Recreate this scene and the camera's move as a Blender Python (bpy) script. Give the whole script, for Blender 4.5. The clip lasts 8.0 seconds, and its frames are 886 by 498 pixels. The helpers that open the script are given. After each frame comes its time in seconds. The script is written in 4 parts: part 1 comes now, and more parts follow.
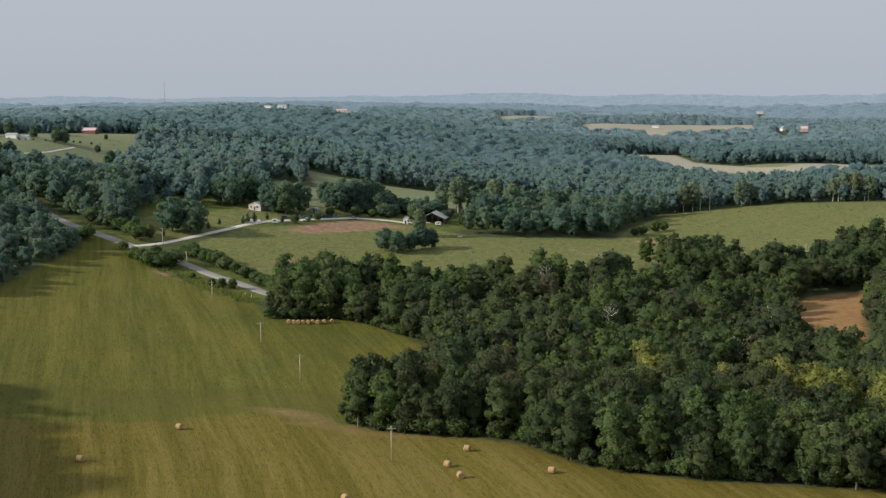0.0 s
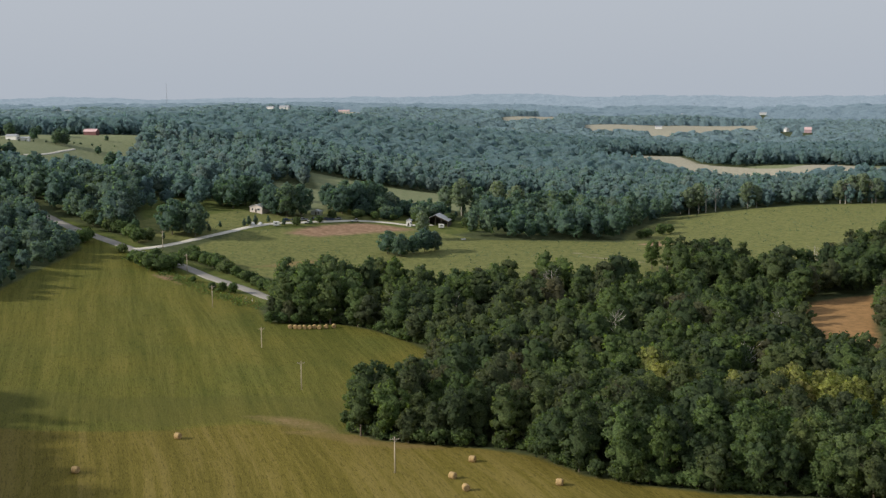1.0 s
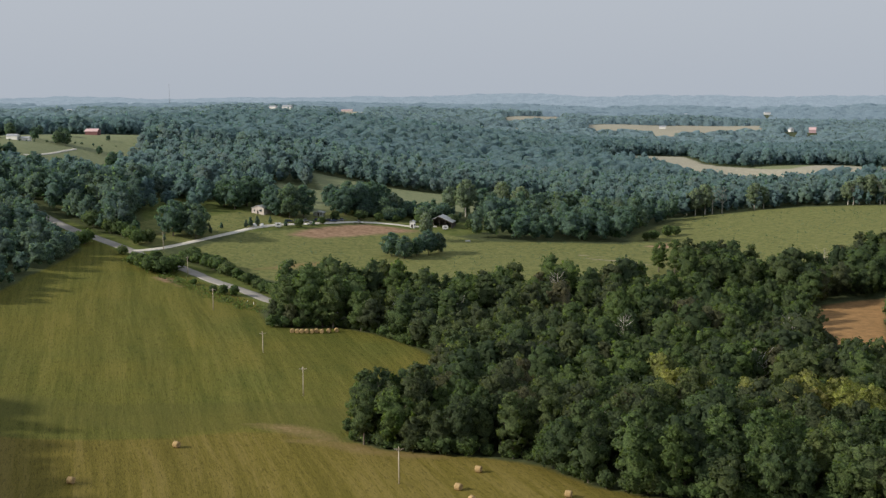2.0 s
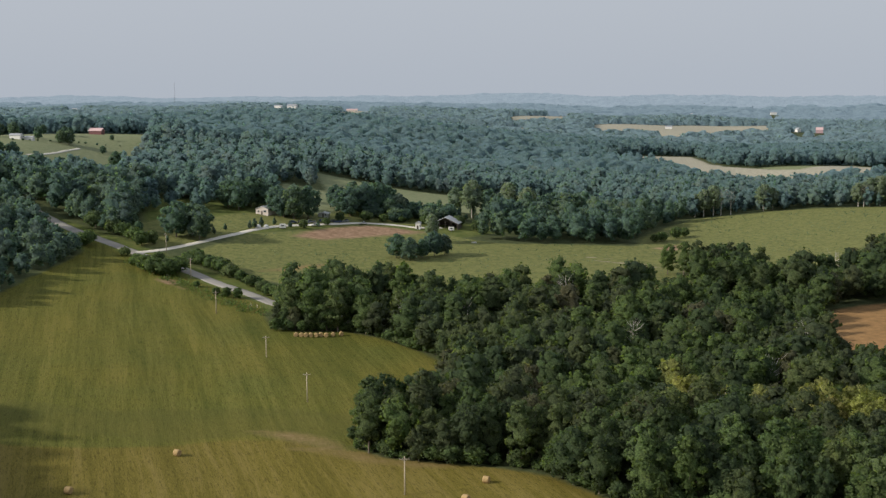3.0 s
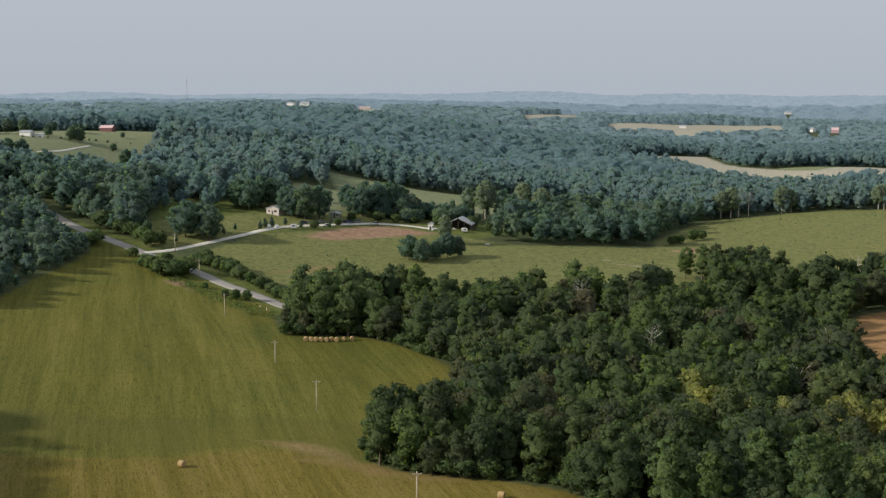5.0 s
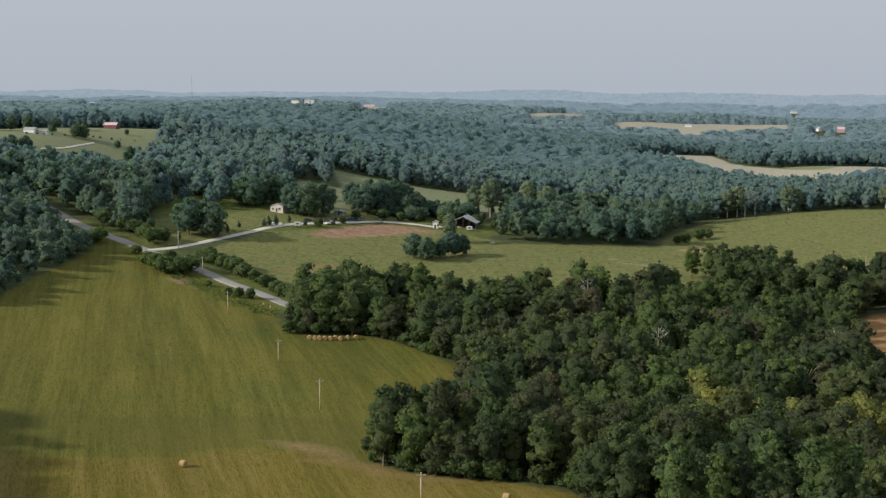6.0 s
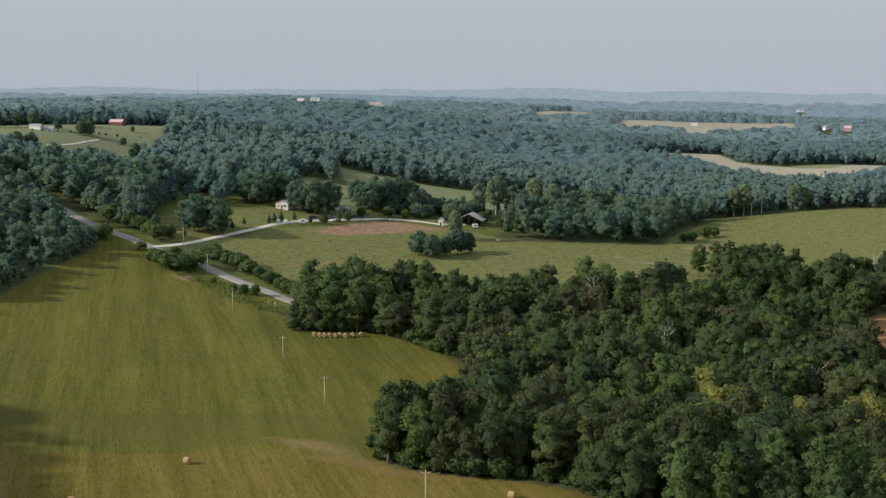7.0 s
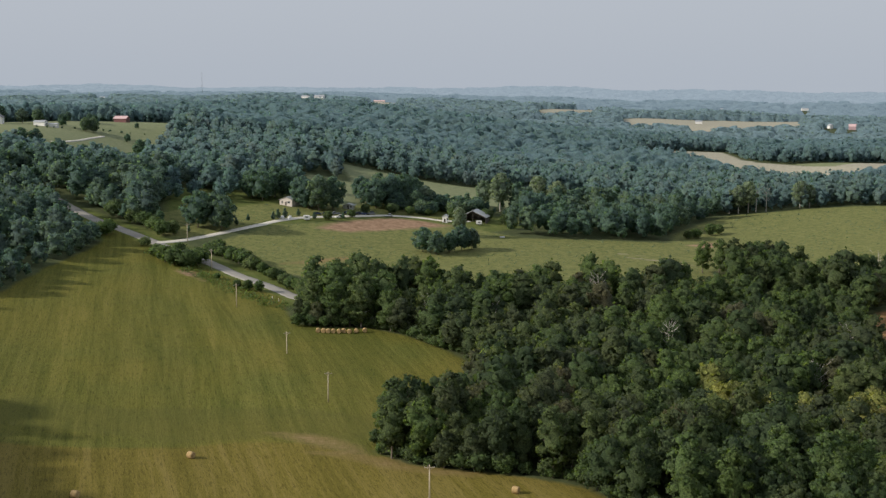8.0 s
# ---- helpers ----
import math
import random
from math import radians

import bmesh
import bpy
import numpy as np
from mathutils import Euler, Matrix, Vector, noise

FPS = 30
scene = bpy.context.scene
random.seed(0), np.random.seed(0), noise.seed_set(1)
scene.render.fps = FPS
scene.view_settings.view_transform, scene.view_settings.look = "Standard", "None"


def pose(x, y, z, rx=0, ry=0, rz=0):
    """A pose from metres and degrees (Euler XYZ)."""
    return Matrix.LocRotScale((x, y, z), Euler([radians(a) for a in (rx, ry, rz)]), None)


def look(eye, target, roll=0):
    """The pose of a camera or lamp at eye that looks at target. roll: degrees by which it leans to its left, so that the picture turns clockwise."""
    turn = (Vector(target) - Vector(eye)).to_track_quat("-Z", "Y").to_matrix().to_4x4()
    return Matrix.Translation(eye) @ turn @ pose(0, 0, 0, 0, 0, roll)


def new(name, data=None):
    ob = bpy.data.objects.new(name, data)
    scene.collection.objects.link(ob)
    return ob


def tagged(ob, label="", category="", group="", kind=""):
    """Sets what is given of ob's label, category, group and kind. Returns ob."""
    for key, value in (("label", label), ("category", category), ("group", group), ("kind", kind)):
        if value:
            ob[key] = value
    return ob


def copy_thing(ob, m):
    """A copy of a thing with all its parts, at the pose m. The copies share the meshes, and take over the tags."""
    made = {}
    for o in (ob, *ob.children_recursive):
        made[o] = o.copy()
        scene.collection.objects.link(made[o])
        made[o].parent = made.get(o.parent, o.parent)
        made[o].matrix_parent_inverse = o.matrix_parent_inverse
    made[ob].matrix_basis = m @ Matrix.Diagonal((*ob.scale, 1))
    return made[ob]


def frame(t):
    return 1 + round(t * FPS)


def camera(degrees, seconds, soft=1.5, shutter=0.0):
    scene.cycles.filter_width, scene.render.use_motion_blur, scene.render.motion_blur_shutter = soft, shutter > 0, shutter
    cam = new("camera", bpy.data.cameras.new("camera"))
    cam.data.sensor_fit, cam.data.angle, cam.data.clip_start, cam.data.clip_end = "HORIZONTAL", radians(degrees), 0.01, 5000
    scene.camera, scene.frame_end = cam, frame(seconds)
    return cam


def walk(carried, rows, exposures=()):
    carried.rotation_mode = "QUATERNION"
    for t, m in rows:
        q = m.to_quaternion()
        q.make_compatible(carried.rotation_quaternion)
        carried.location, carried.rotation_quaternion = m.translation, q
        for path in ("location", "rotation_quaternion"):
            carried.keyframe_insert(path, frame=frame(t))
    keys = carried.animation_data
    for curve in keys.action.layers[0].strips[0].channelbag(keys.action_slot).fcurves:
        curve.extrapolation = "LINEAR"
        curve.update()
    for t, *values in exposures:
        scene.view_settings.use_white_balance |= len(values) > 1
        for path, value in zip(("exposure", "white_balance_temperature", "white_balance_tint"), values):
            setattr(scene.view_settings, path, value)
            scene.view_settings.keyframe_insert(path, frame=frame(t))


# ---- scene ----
# ---- camera and its way ----
cam = camera(42.0, 8.0, soft=1.4)
PATH = [
    (0, 0.00, -0.00, 92.00, 82.25, 0.50, 0.08),
    (0.5, -0.35, 3.94, 92.07, 82.28, 0.50, 0.13),
    (1, -0.65, 7.54, 92.18, 82.29, 0.50, 0.19),
    (1.5, -1.00, 11.28, 92.33, 82.28, 0.48, 0.25),
    (3, -1.97, 22.22, 92.72, 82.24, 0.38, 0.59),
    (3.5, -2.21, 25.16, 93.05, 82.21, 0.32, 0.76),
    (4, -2.47, 28.02, 93.28, 82.18, 0.26, 0.94),
    (4.5, -2.66, 30.43, 93.38, 82.16, 0.20, 1.09),
    (6, -3.09, 35.83, 92.80, 82.06, -0.02, 1.45),
    (6.5, -3.08, 36.75, 92.56, 82.01, -0.07, 1.61),
    (7, -3.13, 37.37, 92.20, 81.97, -0.13, 1.74),
    (7.5, -3.19, 37.77, 91.70, 81.92, -0.18, 1.85),
    (8, -3.26, 37.78, 91.31, 81.88, -0.22, 1.94),
]
walk(cam, [(t, pose(x, y, z, rx, ry, rz)) for t, x, y, z, rx, ry, rz in PATH])

# ---- world, sun, exposure ----
SUN_ELEVATION, SUN_BEARING = radians(27), radians(14)   # bearing: how far behind the camera's left hand
to_sun = Vector((-math.cos(SUN_BEARING) * math.cos(SUN_ELEVATION),
                 -math.sin(SUN_BEARING) * math.cos(SUN_ELEVATION), math.sin(SUN_ELEVATION)))
world = bpy.data.worlds.new("sky")
scene.world = world
world.use_nodes = True
wn, wl = world.node_tree.nodes, world.node_tree.links
wn.clear()
sky = wn.new("ShaderNodeTexSky")
sky.sky_type, sky.sun_disc = "NISHITA", False
sky.sun_elevation, sky.sun_rotation = SUN_ELEVATION, math.atan2(to_sun.x, to_sun.y)
sky.altitude, sky.air_density, sky.dust_density, sky.ozone_density = 200, 1.2, 4.0, 1.5
sky_scale = wn.new("ShaderNodeMix")
sky_scale.data_type, sky_scale.blend_type = "RGBA", "MULTIPLY"
sky_scale.inputs[0].default_value = 1.0
sky_scale.inputs[7].default_value = (0.09, 0.09, 0.09, 1)
humid = wn.new("ShaderNodeMix")          # an even, humid summer veil over the whole sky
humid.data_type = "RGBA"
up = wn.new("ShaderNodeSeparateXYZ")     # thick low down, thinning towards the zenith
way = wn.new("ShaderNodeTexCoord")
thin = wn.new("ShaderNodeMapRange")
thin.inputs[1].default_value, thin.inputs[2].default_value = 0.25, 0.9
thin.inputs[3].default_value, thin.inputs[4].default_value = 0.92, 0.82
wl.new(way.outputs["Generated"], up.inputs[0])
wl.new(up.outputs[2], thin.inputs[0])
wl.new(thin.outputs[0], humid.inputs[0])
low_air = wn.new("ShaderNodeValToRGB")   # a shade deeper and bluer close to the horizon
low_air.color_ramp.elements[0].position, low_air.color_ramp.elements[0].color = 0.0, (0.385, 0.425, 0.485, 1)
low_air.color_ramp.elements[1].position, low_air.color_ramp.elements[1].color = 0.12, (0.42, 0.45, 0.505, 1)
wl.new(up.outputs[2], low_air.inputs[0])
wl.new(low_air.outputs[0], humid.inputs[7])
back = wn.new("ShaderNodeBackground")
back.inputs[1].default_value = 1.0
wout = wn.new("ShaderNodeOutputWorld")
wl.new(sky.outputs[0], sky_scale.inputs[6])
wl.new(sky_scale.outputs[2], humid.inputs[6])
wl.new(humid.outputs[2], back.inputs[0])
wl.new(back.outputs[0], wout.inputs[0])

sun = new("sun", bpy.data.lights.new("sun", "SUN"))
sun.data.energy, sun.data.angle, sun.data.color = 3.4, radians(3.5), (1.0, 0.92, 0.80)
sun.matrix_world = look(to_sun * 3000, (0, 0, 0))
scene.view_settings.exposure = 0.25

# ---- materials ----
def material(name, rough=0.8, spec=0.3):
    m = bpy.data.materials.new(name)
    m.use_nodes = True
    n, l = m.node_tree.nodes, m.node_tree.links
    b = n["Principled BSDF"]
    b.inputs["Roughness"].default_value = rough
    b.inputs["Specular IOR Level"].default_value = spec
    return m, n, l, b


def ramp(n, stops):
    r = n.new("ShaderNodeValToRGB")
    while len(r.color_ramp.elements) < len(stops):
        r.color_ramp.elements.new(0.5)
    for e, (p, c) in zip(r.color_ramp.elements, stops):
        e.position, e.color = p, (*c, 1)
    return r


def noise_tex(n, l, coords, scale, detail=4, rough=0.6, distort=0.0):
    t = n.new("ShaderNodeTexNoise")
    t.inputs["Scale"].default_value, t.inputs["Detail"].default_value = scale, detail
    t.inputs["Roughness"].default_value, t.inputs["Distortion"].default_value = rough, distort
    l.new(coords, t.inputs["Vector"])
    return t


def mix_rgb(n, l, fac, a, b, blend="MIX"):
    m = n.new("ShaderNodeMix")
    m.data_type, m.blend_type = "RGBA", blend
    for sock, v in ((m.inputs[0], fac), (m.inputs[6], a), (m.inputs[7], b)):
        if isinstance(v, (int, float)):
            sock.default_value = v
        elif isinstance(v, tuple):
            sock.default_value = (*v, 1)
        else:
            l.new(v, sock)
    return m.outputs[2]


def math_node(n, l, op, a, b=0.0, clamp=False):
    m = n.new("ShaderNodeMath")
    m.operation, m.use_clamp = op, clamp
    for sock, v in ((m.inputs[0], a), (m.inputs[1], b)):
        if isinstance(v, (int, float)):
            sock.default_value = v
        else:
            l.new(v, sock)
    return m.outputs[0]


def bumped(n, l, b, height, strength, distance):
    bp = n.new("ShaderNodeBump")
    bp.inputs["Strength"].default_value, bp.inputs["Distance"].default_value = strength, distance
    l.new(height, bp.inputs["Height"])
    l.new(bp.outputs[0], b.inputs["Normal"])


def leaf_material(name, stops, spread=0.5, sheen=0.0, haze_tint=(0.5, 0.8, 1.0), glow=None, through_it=0.46, grain=1.5, deep=0.55, shine=(1.45, 1.5, 0.9)):
    """Foliage: hue by tree (the tint attribute and the object's random), shade by leaf clump, and a dapple of
    leaf sprays, grain to the metre, with a relief of its own."""
    m, n, l, b = material(name, 0.75, 0.08)
    at = n.new("ShaderNodeAttribute")
    at.attribute_name = "tint"
    info, geo = n.new("ShaderNodeObjectInfo"), n.new("ShaderNodeNewGeometry")
    v = math_node(n, l, "FRACT", math_node(n, l, "ADD", at.outputs["Fac"], info.outputs["Random"]))
    r = ramp(n, stops)
    l.new(v, r.inputs[0])
    k = math_node(n, l, "MULTIPLY_ADD", geo.outputs["Random Per Island"], spread)
    k.node.inputs[2].default_value = 1 - spread / 2
    col = mix_rgb(n, l, 1.0, r.outputs[0], k, "MULTIPLY")
    spray = noise_tex(n, l, geo.outputs["Position"], grain, 3, 0.7)
    dapple = n.new("ShaderNodeMapRange")
    dapple.inputs[1].default_value, dapple.inputs[2].default_value = 0.34, 0.66
    dapple.inputs[3].default_value, dapple.inputs[4].default_value = 1 - deep, 1 + deep
    l.new(spray.outputs[0], dapple.inputs[0])
    col = mix_rgb(n, l, 1.0, col, dapple.outputs[0], "MULTIPLY")
    big = noise_tex(n, l, geo.outputs["Position"], 0.35, 2)
    hue = n.new("ShaderNodeHueSaturation")
    l.new(col, hue.inputs["Color"])
    l.new(math_node(n, l, "MULTIPLY_ADD", big.outputs[0], 0.05), hue.inputs["Hue"])
    hue.inputs["Hue"].links[0].from_node.inputs[2].default_value = 0.475
    l.new(hue.outputs[0], b.inputs["Base Color"])
    bumped(n, l, b, spray.outputs[0], 0.7, 0.5 / grain)
    # The tinted sheen adds a veil of haze to the leaves, stronger with distance.
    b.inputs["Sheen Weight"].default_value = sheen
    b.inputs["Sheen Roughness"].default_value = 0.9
    b.inputs["Sheen Tint"].default_value = (*haze_tint, 1)
    thin = n.new("ShaderNodeBsdfTranslucent")
    l.new(mix_rgb(n, l, 1.0, hue.outputs[0], shine, "MULTIPLY"), thin.inputs["Color"])
    both = n.new("ShaderNodeMixShader")
    both.inputs[0].default_value = through_it
    l.new(b.outputs[0], both.inputs[1])
    l.new(thin.outputs[0], both.inputs[2])
    l.new(both.outputs[0], n["Material Output"].inputs["Surface"])
    # The glow stands in for air lit between the camera and backdrop woods.
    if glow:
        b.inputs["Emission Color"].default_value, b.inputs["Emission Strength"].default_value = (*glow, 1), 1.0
    return m


LEAVES_NEAR = leaf_material("leaves_near", [
    (0.0, (0.056, 0.085, 0.034)), (0.14, (0.078, 0.117, 0.038)), (0.28, (0.108, 0.156, 0.044)), (0.42, (0.063, 0.089, 0.038)),
    (0.56, (0.097, 0.131, 0.046)), (0.70, (0.071, 0.087, 0.042)), (0.84, (0.125, 0.160, 0.051)), (0.94, (0.080, 0.101, 0.040)), (1.0, (0.110, 0.103, 0.053))],
    0.4, 0.06, (0.70, 0.88, 1.0), None, 0.55, 2.2)
LEAVES_GOLD = leaf_material("leaves_gold", [(0.0, (0.265, 0.268, 0.072)), (0.5, (0.195, 0.222, 0.062)), (1.0, (0.275, 0.255, 0.092))], 0.5, 0.04, (0.9, 0.95, 1.0), None, 0.5, 2.2)
LEAVES_BUSH = leaf_material("leaves_bush", [(0.0, (0.084, 0.132, 0.038)), (0.4, (0.108, 0.162, 0.045)), (0.7, (0.078, 0.118, 0.038)), (1.0, (0.122, 0.160, 0.052))],
                            0.45, 0.08, (0.75, 0.9, 1.0), None, 0.5, 2.2)
# Farm leaves carry a light share of the bluish haze sheen.
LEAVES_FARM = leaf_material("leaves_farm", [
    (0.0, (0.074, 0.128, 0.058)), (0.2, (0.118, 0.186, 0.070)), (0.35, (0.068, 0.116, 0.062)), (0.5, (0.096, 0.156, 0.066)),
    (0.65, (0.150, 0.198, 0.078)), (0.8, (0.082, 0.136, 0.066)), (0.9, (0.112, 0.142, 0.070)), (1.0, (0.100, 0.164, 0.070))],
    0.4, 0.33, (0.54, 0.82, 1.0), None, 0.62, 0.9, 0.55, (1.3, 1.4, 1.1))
LEAVES_PALE = leaf_material("leaves_pale", [(0.0, (0.150, 0.210, 0.115)), (1.0, (0.185, 0.230, 0.125))], 0.4, 0.25, (0.75, 0.9, 1.0), None, 0.55)
# From here outward haze is painted in: bluer, paler bases and more sheen.
LEAVES_VALLEY_HAZED = leaf_material("leaves_valley_hazed", [
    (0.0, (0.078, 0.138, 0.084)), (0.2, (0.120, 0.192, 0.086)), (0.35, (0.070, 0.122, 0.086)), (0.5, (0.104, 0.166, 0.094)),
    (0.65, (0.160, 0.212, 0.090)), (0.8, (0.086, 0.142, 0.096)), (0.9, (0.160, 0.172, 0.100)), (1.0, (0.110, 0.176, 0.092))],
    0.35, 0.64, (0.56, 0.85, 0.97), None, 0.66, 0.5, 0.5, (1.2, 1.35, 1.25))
LEAVES_RIDGE_HAZED = leaf_material("leaves_ridge_hazed", [
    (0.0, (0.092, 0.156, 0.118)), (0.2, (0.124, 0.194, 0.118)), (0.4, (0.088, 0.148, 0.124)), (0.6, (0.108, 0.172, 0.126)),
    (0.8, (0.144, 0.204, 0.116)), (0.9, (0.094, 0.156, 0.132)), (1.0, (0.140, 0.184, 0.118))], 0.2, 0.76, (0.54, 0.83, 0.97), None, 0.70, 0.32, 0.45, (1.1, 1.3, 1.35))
LEAVES_PLAIN_HAZED = leaf_material("leaves_plain_hazed", [
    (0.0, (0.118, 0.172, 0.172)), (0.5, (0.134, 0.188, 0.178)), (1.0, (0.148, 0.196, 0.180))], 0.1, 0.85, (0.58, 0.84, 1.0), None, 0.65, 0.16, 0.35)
# Backdrop woods: haze painted as blue-grey leaves that also emit.
LEAVES_HORIZON_HAZED = leaf_material("leaves_horizon_hazed", [
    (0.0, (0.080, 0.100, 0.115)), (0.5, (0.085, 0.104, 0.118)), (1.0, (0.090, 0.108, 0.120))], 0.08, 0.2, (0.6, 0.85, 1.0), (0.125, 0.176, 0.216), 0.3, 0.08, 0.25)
LEAVES_SKYLINE_HAZED = leaf_material("leaves_skyline_hazed", [
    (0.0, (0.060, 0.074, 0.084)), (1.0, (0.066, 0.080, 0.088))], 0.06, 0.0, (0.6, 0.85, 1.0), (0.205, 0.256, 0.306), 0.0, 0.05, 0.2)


def plain_material(name, stops, scale=3.0, rough=0.8, spec=0.3, bump=0.0, metal=0.0, fine=25.0):
    """A surface with colour varied at two scales and a light relief."""
    m, n, l, b = material(name, rough, spec)
    tc = n.new("ShaderNodeTexCoord")
    big, small = noise_tex(n, l, tc.outputs["Object"], scale, 3), noise_tex(n, l, tc.outputs["Object"], fine, 3)
    v = math_node(n, l, "MULTIPLY_ADD", small.outputs[0], 0.45)
    l.new(math_node(n, l, "MULTIPLY", big.outputs[0], 0.6), v.node.inputs[2])
    r = ramp(n, stops)
    l.new(v, r.inputs[0])
    l.new(r.outputs[0], b.inputs["Base Color"])
    b.inputs["Metallic"].default_value = metal
    if bump:
        bumped(n, l, b, small.outputs[0], 0.6, bump)
    return m


BARK = plain_material("bark", [(0.3, (0.09, 0.075, 0.055)), (0.7, (0.20, 0.17, 0.13))], 2, bump=0.03)
PALE_BARK = plain_material("pale_bark", [(0.3, (0.30, 0.27, 0.22)), (0.7, (0.52, 0.49, 0.43))], 2, bump=0.02)
STRAW = plain_material("straw", [(0.3, (0.26, 0.17, 0.075)), (0.7, (0.50, 0.36, 0.18))], 1.5, 0.9, 0.1, bump=0.05, fine=14)
POLE_WOOD = plain_material("pole_wood", [(0.3, (0.38, 0.31, 0.22)), (0.7, (0.58, 0.50, 0.38))], 2, bump=0.01)
CERAMIC = plain_material("ceramic", [(0.3, (0.30, 0.31, 0.31)), (0.7, (0.42, 0.43, 0.43))], 4, 0.25, 0.5)
ASPHALT = plain_material("asphalt", [(0.3, (0.24, 0.225, 0.20)), (0.7, (0.36, 0.34, 0.305))], 0.12, 0.9, 0.2, fine=3.0)
GRAVEL = plain_material("gravel", [(0.3, (0.50, 0.47, 0.41)), (0.7, (0.70, 0.66, 0.58))], 0.25, 0.95, 0.1, fine=5.0)


def ground_material():
    """One sheet: woodland floor, with meadow, cut hay, pasture, straw fields and bare soil laid out by signed distances."""
    m, n, l, b = material("ground", 0.95, 0.1)
    geo = n.new("ShaderNodeNewGeometry")
    p = geo.outputs["Position"]
    wob = noise_tex(n, l, p, 0.07, 4)
    fine = noise_tex(n, l, p, 0.9, 4, 0.7)
    patch = noise_tex(n, l, p, 0.022, 4, 0.6)
    speck = noise_tex(n, l, p, 0.28, 3, 0.65)

    def mask(attr, soft, wobble):
        at = n.new("ShaderNodeAttribute")
        at.attribute_name = attr
        w = math_node(n, l, "MULTIPLY", math_node(n, l, "SUBTRACT", wob.outputs[0], 0.5), wobble)
        f = math_node(n, l, "MULTIPLY", math_node(n, l, "SUBTRACT", fine.outputs[0], 0.5), wobble * 0.35)
        s = math_node(n, l, "ADD", math_node(n, l, "ADD", at.outputs["Fac"], w), f)
        return math_node(n, l, "MULTIPLY_ADD", s, 1 / soft, True), s

    def masked(attr, soft, wobble, out_by=0.0):
        out, _ = mask(attr, soft, wobble)
        out.node.inputs[2].default_value = 0.5 + out_by / soft
        return out

    # rows left by the mower: stretched noise, bent a little
    mp = n.new("ShaderNodeMapping")
    mp.inputs["Scale"].default_value = (1.0, 0.045, 0.0)
    turn = n.new("ShaderNodeMapping")
    turn.inputs["Rotation"].default_value = (0, 0, radians(-17))
    bend = n.new("ShaderNodeVectorMath")
    bend.operation = "MULTIPLY_ADD"
    slow = noise_tex(n, l, p, 0.008, 1)
    l.new(slow.outputs["Color"], bend.inputs[0])
    bend.inputs[1].default_value = (10, 0, 0)
    l.new(p, bend.inputs[2])
    l.new(bend.outputs[0], turn.inputs["Vector"])
    l.new(turn.outputs[0], mp.inputs["Vector"])
    rows_fine = noise_tex(n, l, mp.outputs[0], 0.55, 3, 0.7)
    rows_wide = noise_tex(n, l, mp.outputs[0], 0.13, 2, 0.5)
    rows = math_node(n, l, "ADD", math_node(n, l, "MULTIPLY", rows_fine.outputs[0], 0.55), math_node(n, l, "MULTIPLY", rows_wide.outputs[0], 0.45))
    short = n.new("ShaderNodeMapping")
    short.inputs["Scale"].default_value = (1.0, 0.11, 0.0)
    l.new(turn.outputs[0], short.inputs["Vector"])
    streak = noise_tex(n, l, short.outputs[0], 2.0, 3, 0.8)
    streaks = math_node(n, l, "MULTIPLY_ADD", streak.outputs[0], -13.0, True)
    streaks.node.inputs[2].default_value = 6.0

    def shades(value, stops):
        r = ramp(n, stops)
        l.new(value, r.inputs[0])
        return r.outputs[0]

    litter = shades(speck.outputs[0], [(0.3, (0.054, 0.071, 0.032)), (0.7, (0.096, 0.111, 0.051))])
    verge = shades(speck.outputs[0], [(0.3, (0.073, 0.102, 0.025)), (0.7, (0.144, 0.159, 0.048))])
    meadow = shades(rows, [(0.40, (0.112, 0.111, 0.020)), (0.5, (0.149, 0.138, 0.027)), (0.60, (0.181, 0.161, 0.037))])
    green = shades(rows, [(0.41, (0.079, 0.094, 0.018)), (0.59, (0.141, 0.147, 0.034))])
    cut = shades(rows, [(0.40, (0.129, 0.109, 0.020)), (0.5, (0.166, 0.136, 0.028)), (0.60, (0.210, 0.167, 0.046))])
    past = shades(speck.outputs[0], [(0.3, (0.110, 0.132, 0.043)), (0.5, (0.167, 0.182, 0.061)), (0.72, (0.222, 0.222, 0.082))])
    # Straw lies far off: its colour is greyed to include haze.
    straw = shades(speck.outputs[0], [(0.3, (0.300, 0.285, 0.220)), (0.7, (0.410, 0.385, 0.300))])
    rust = shades(speck.outputs[0], [(0.3, (0.235, 0.144, 0.064)), (0.7, (0.374, 0.219, 0.098))])
    soil = shades(speck.outputs[0], [(0.32, (0.214, 0.134, 0.083)), (0.7, (0.374, 0.251, 0.166))])

    col = litter
    col = mix_rgb(n, l, masked("verge", 5.0, 5.0), col, verge)
    meadow = mix_rgb(n, l, math_node(n, l, "MULTIPLY_ADD", patch.outputs[0], 3.0, True), meadow, green)
    meadow.node.inputs[0].links[0].from_node.inputs[2].default_value = -1.15
    broad = noise_tex(n, l, mp.outputs[0], 0.045, 2, 0.5)
    tone = math_node(n, l, "MULTIPLY_ADD", broad.outputs[0], 3.2, True)
    tone.node.inputs[2].default_value = -1.25
    meadow = mix_rgb(n, l, math_node(n, l, "MULTIPLY", tone, 0.35), meadow, (0.082, 0.084, 0.020))
    cut = mix_rgb(n, l, math_node(n, l, "MULTIPLY", tone, 0.35), cut, (0.110, 0.092, 0.024))
    meadow = mix_rgb(n, l, masked("cut", 2.2, 4.0), meadow, cut)
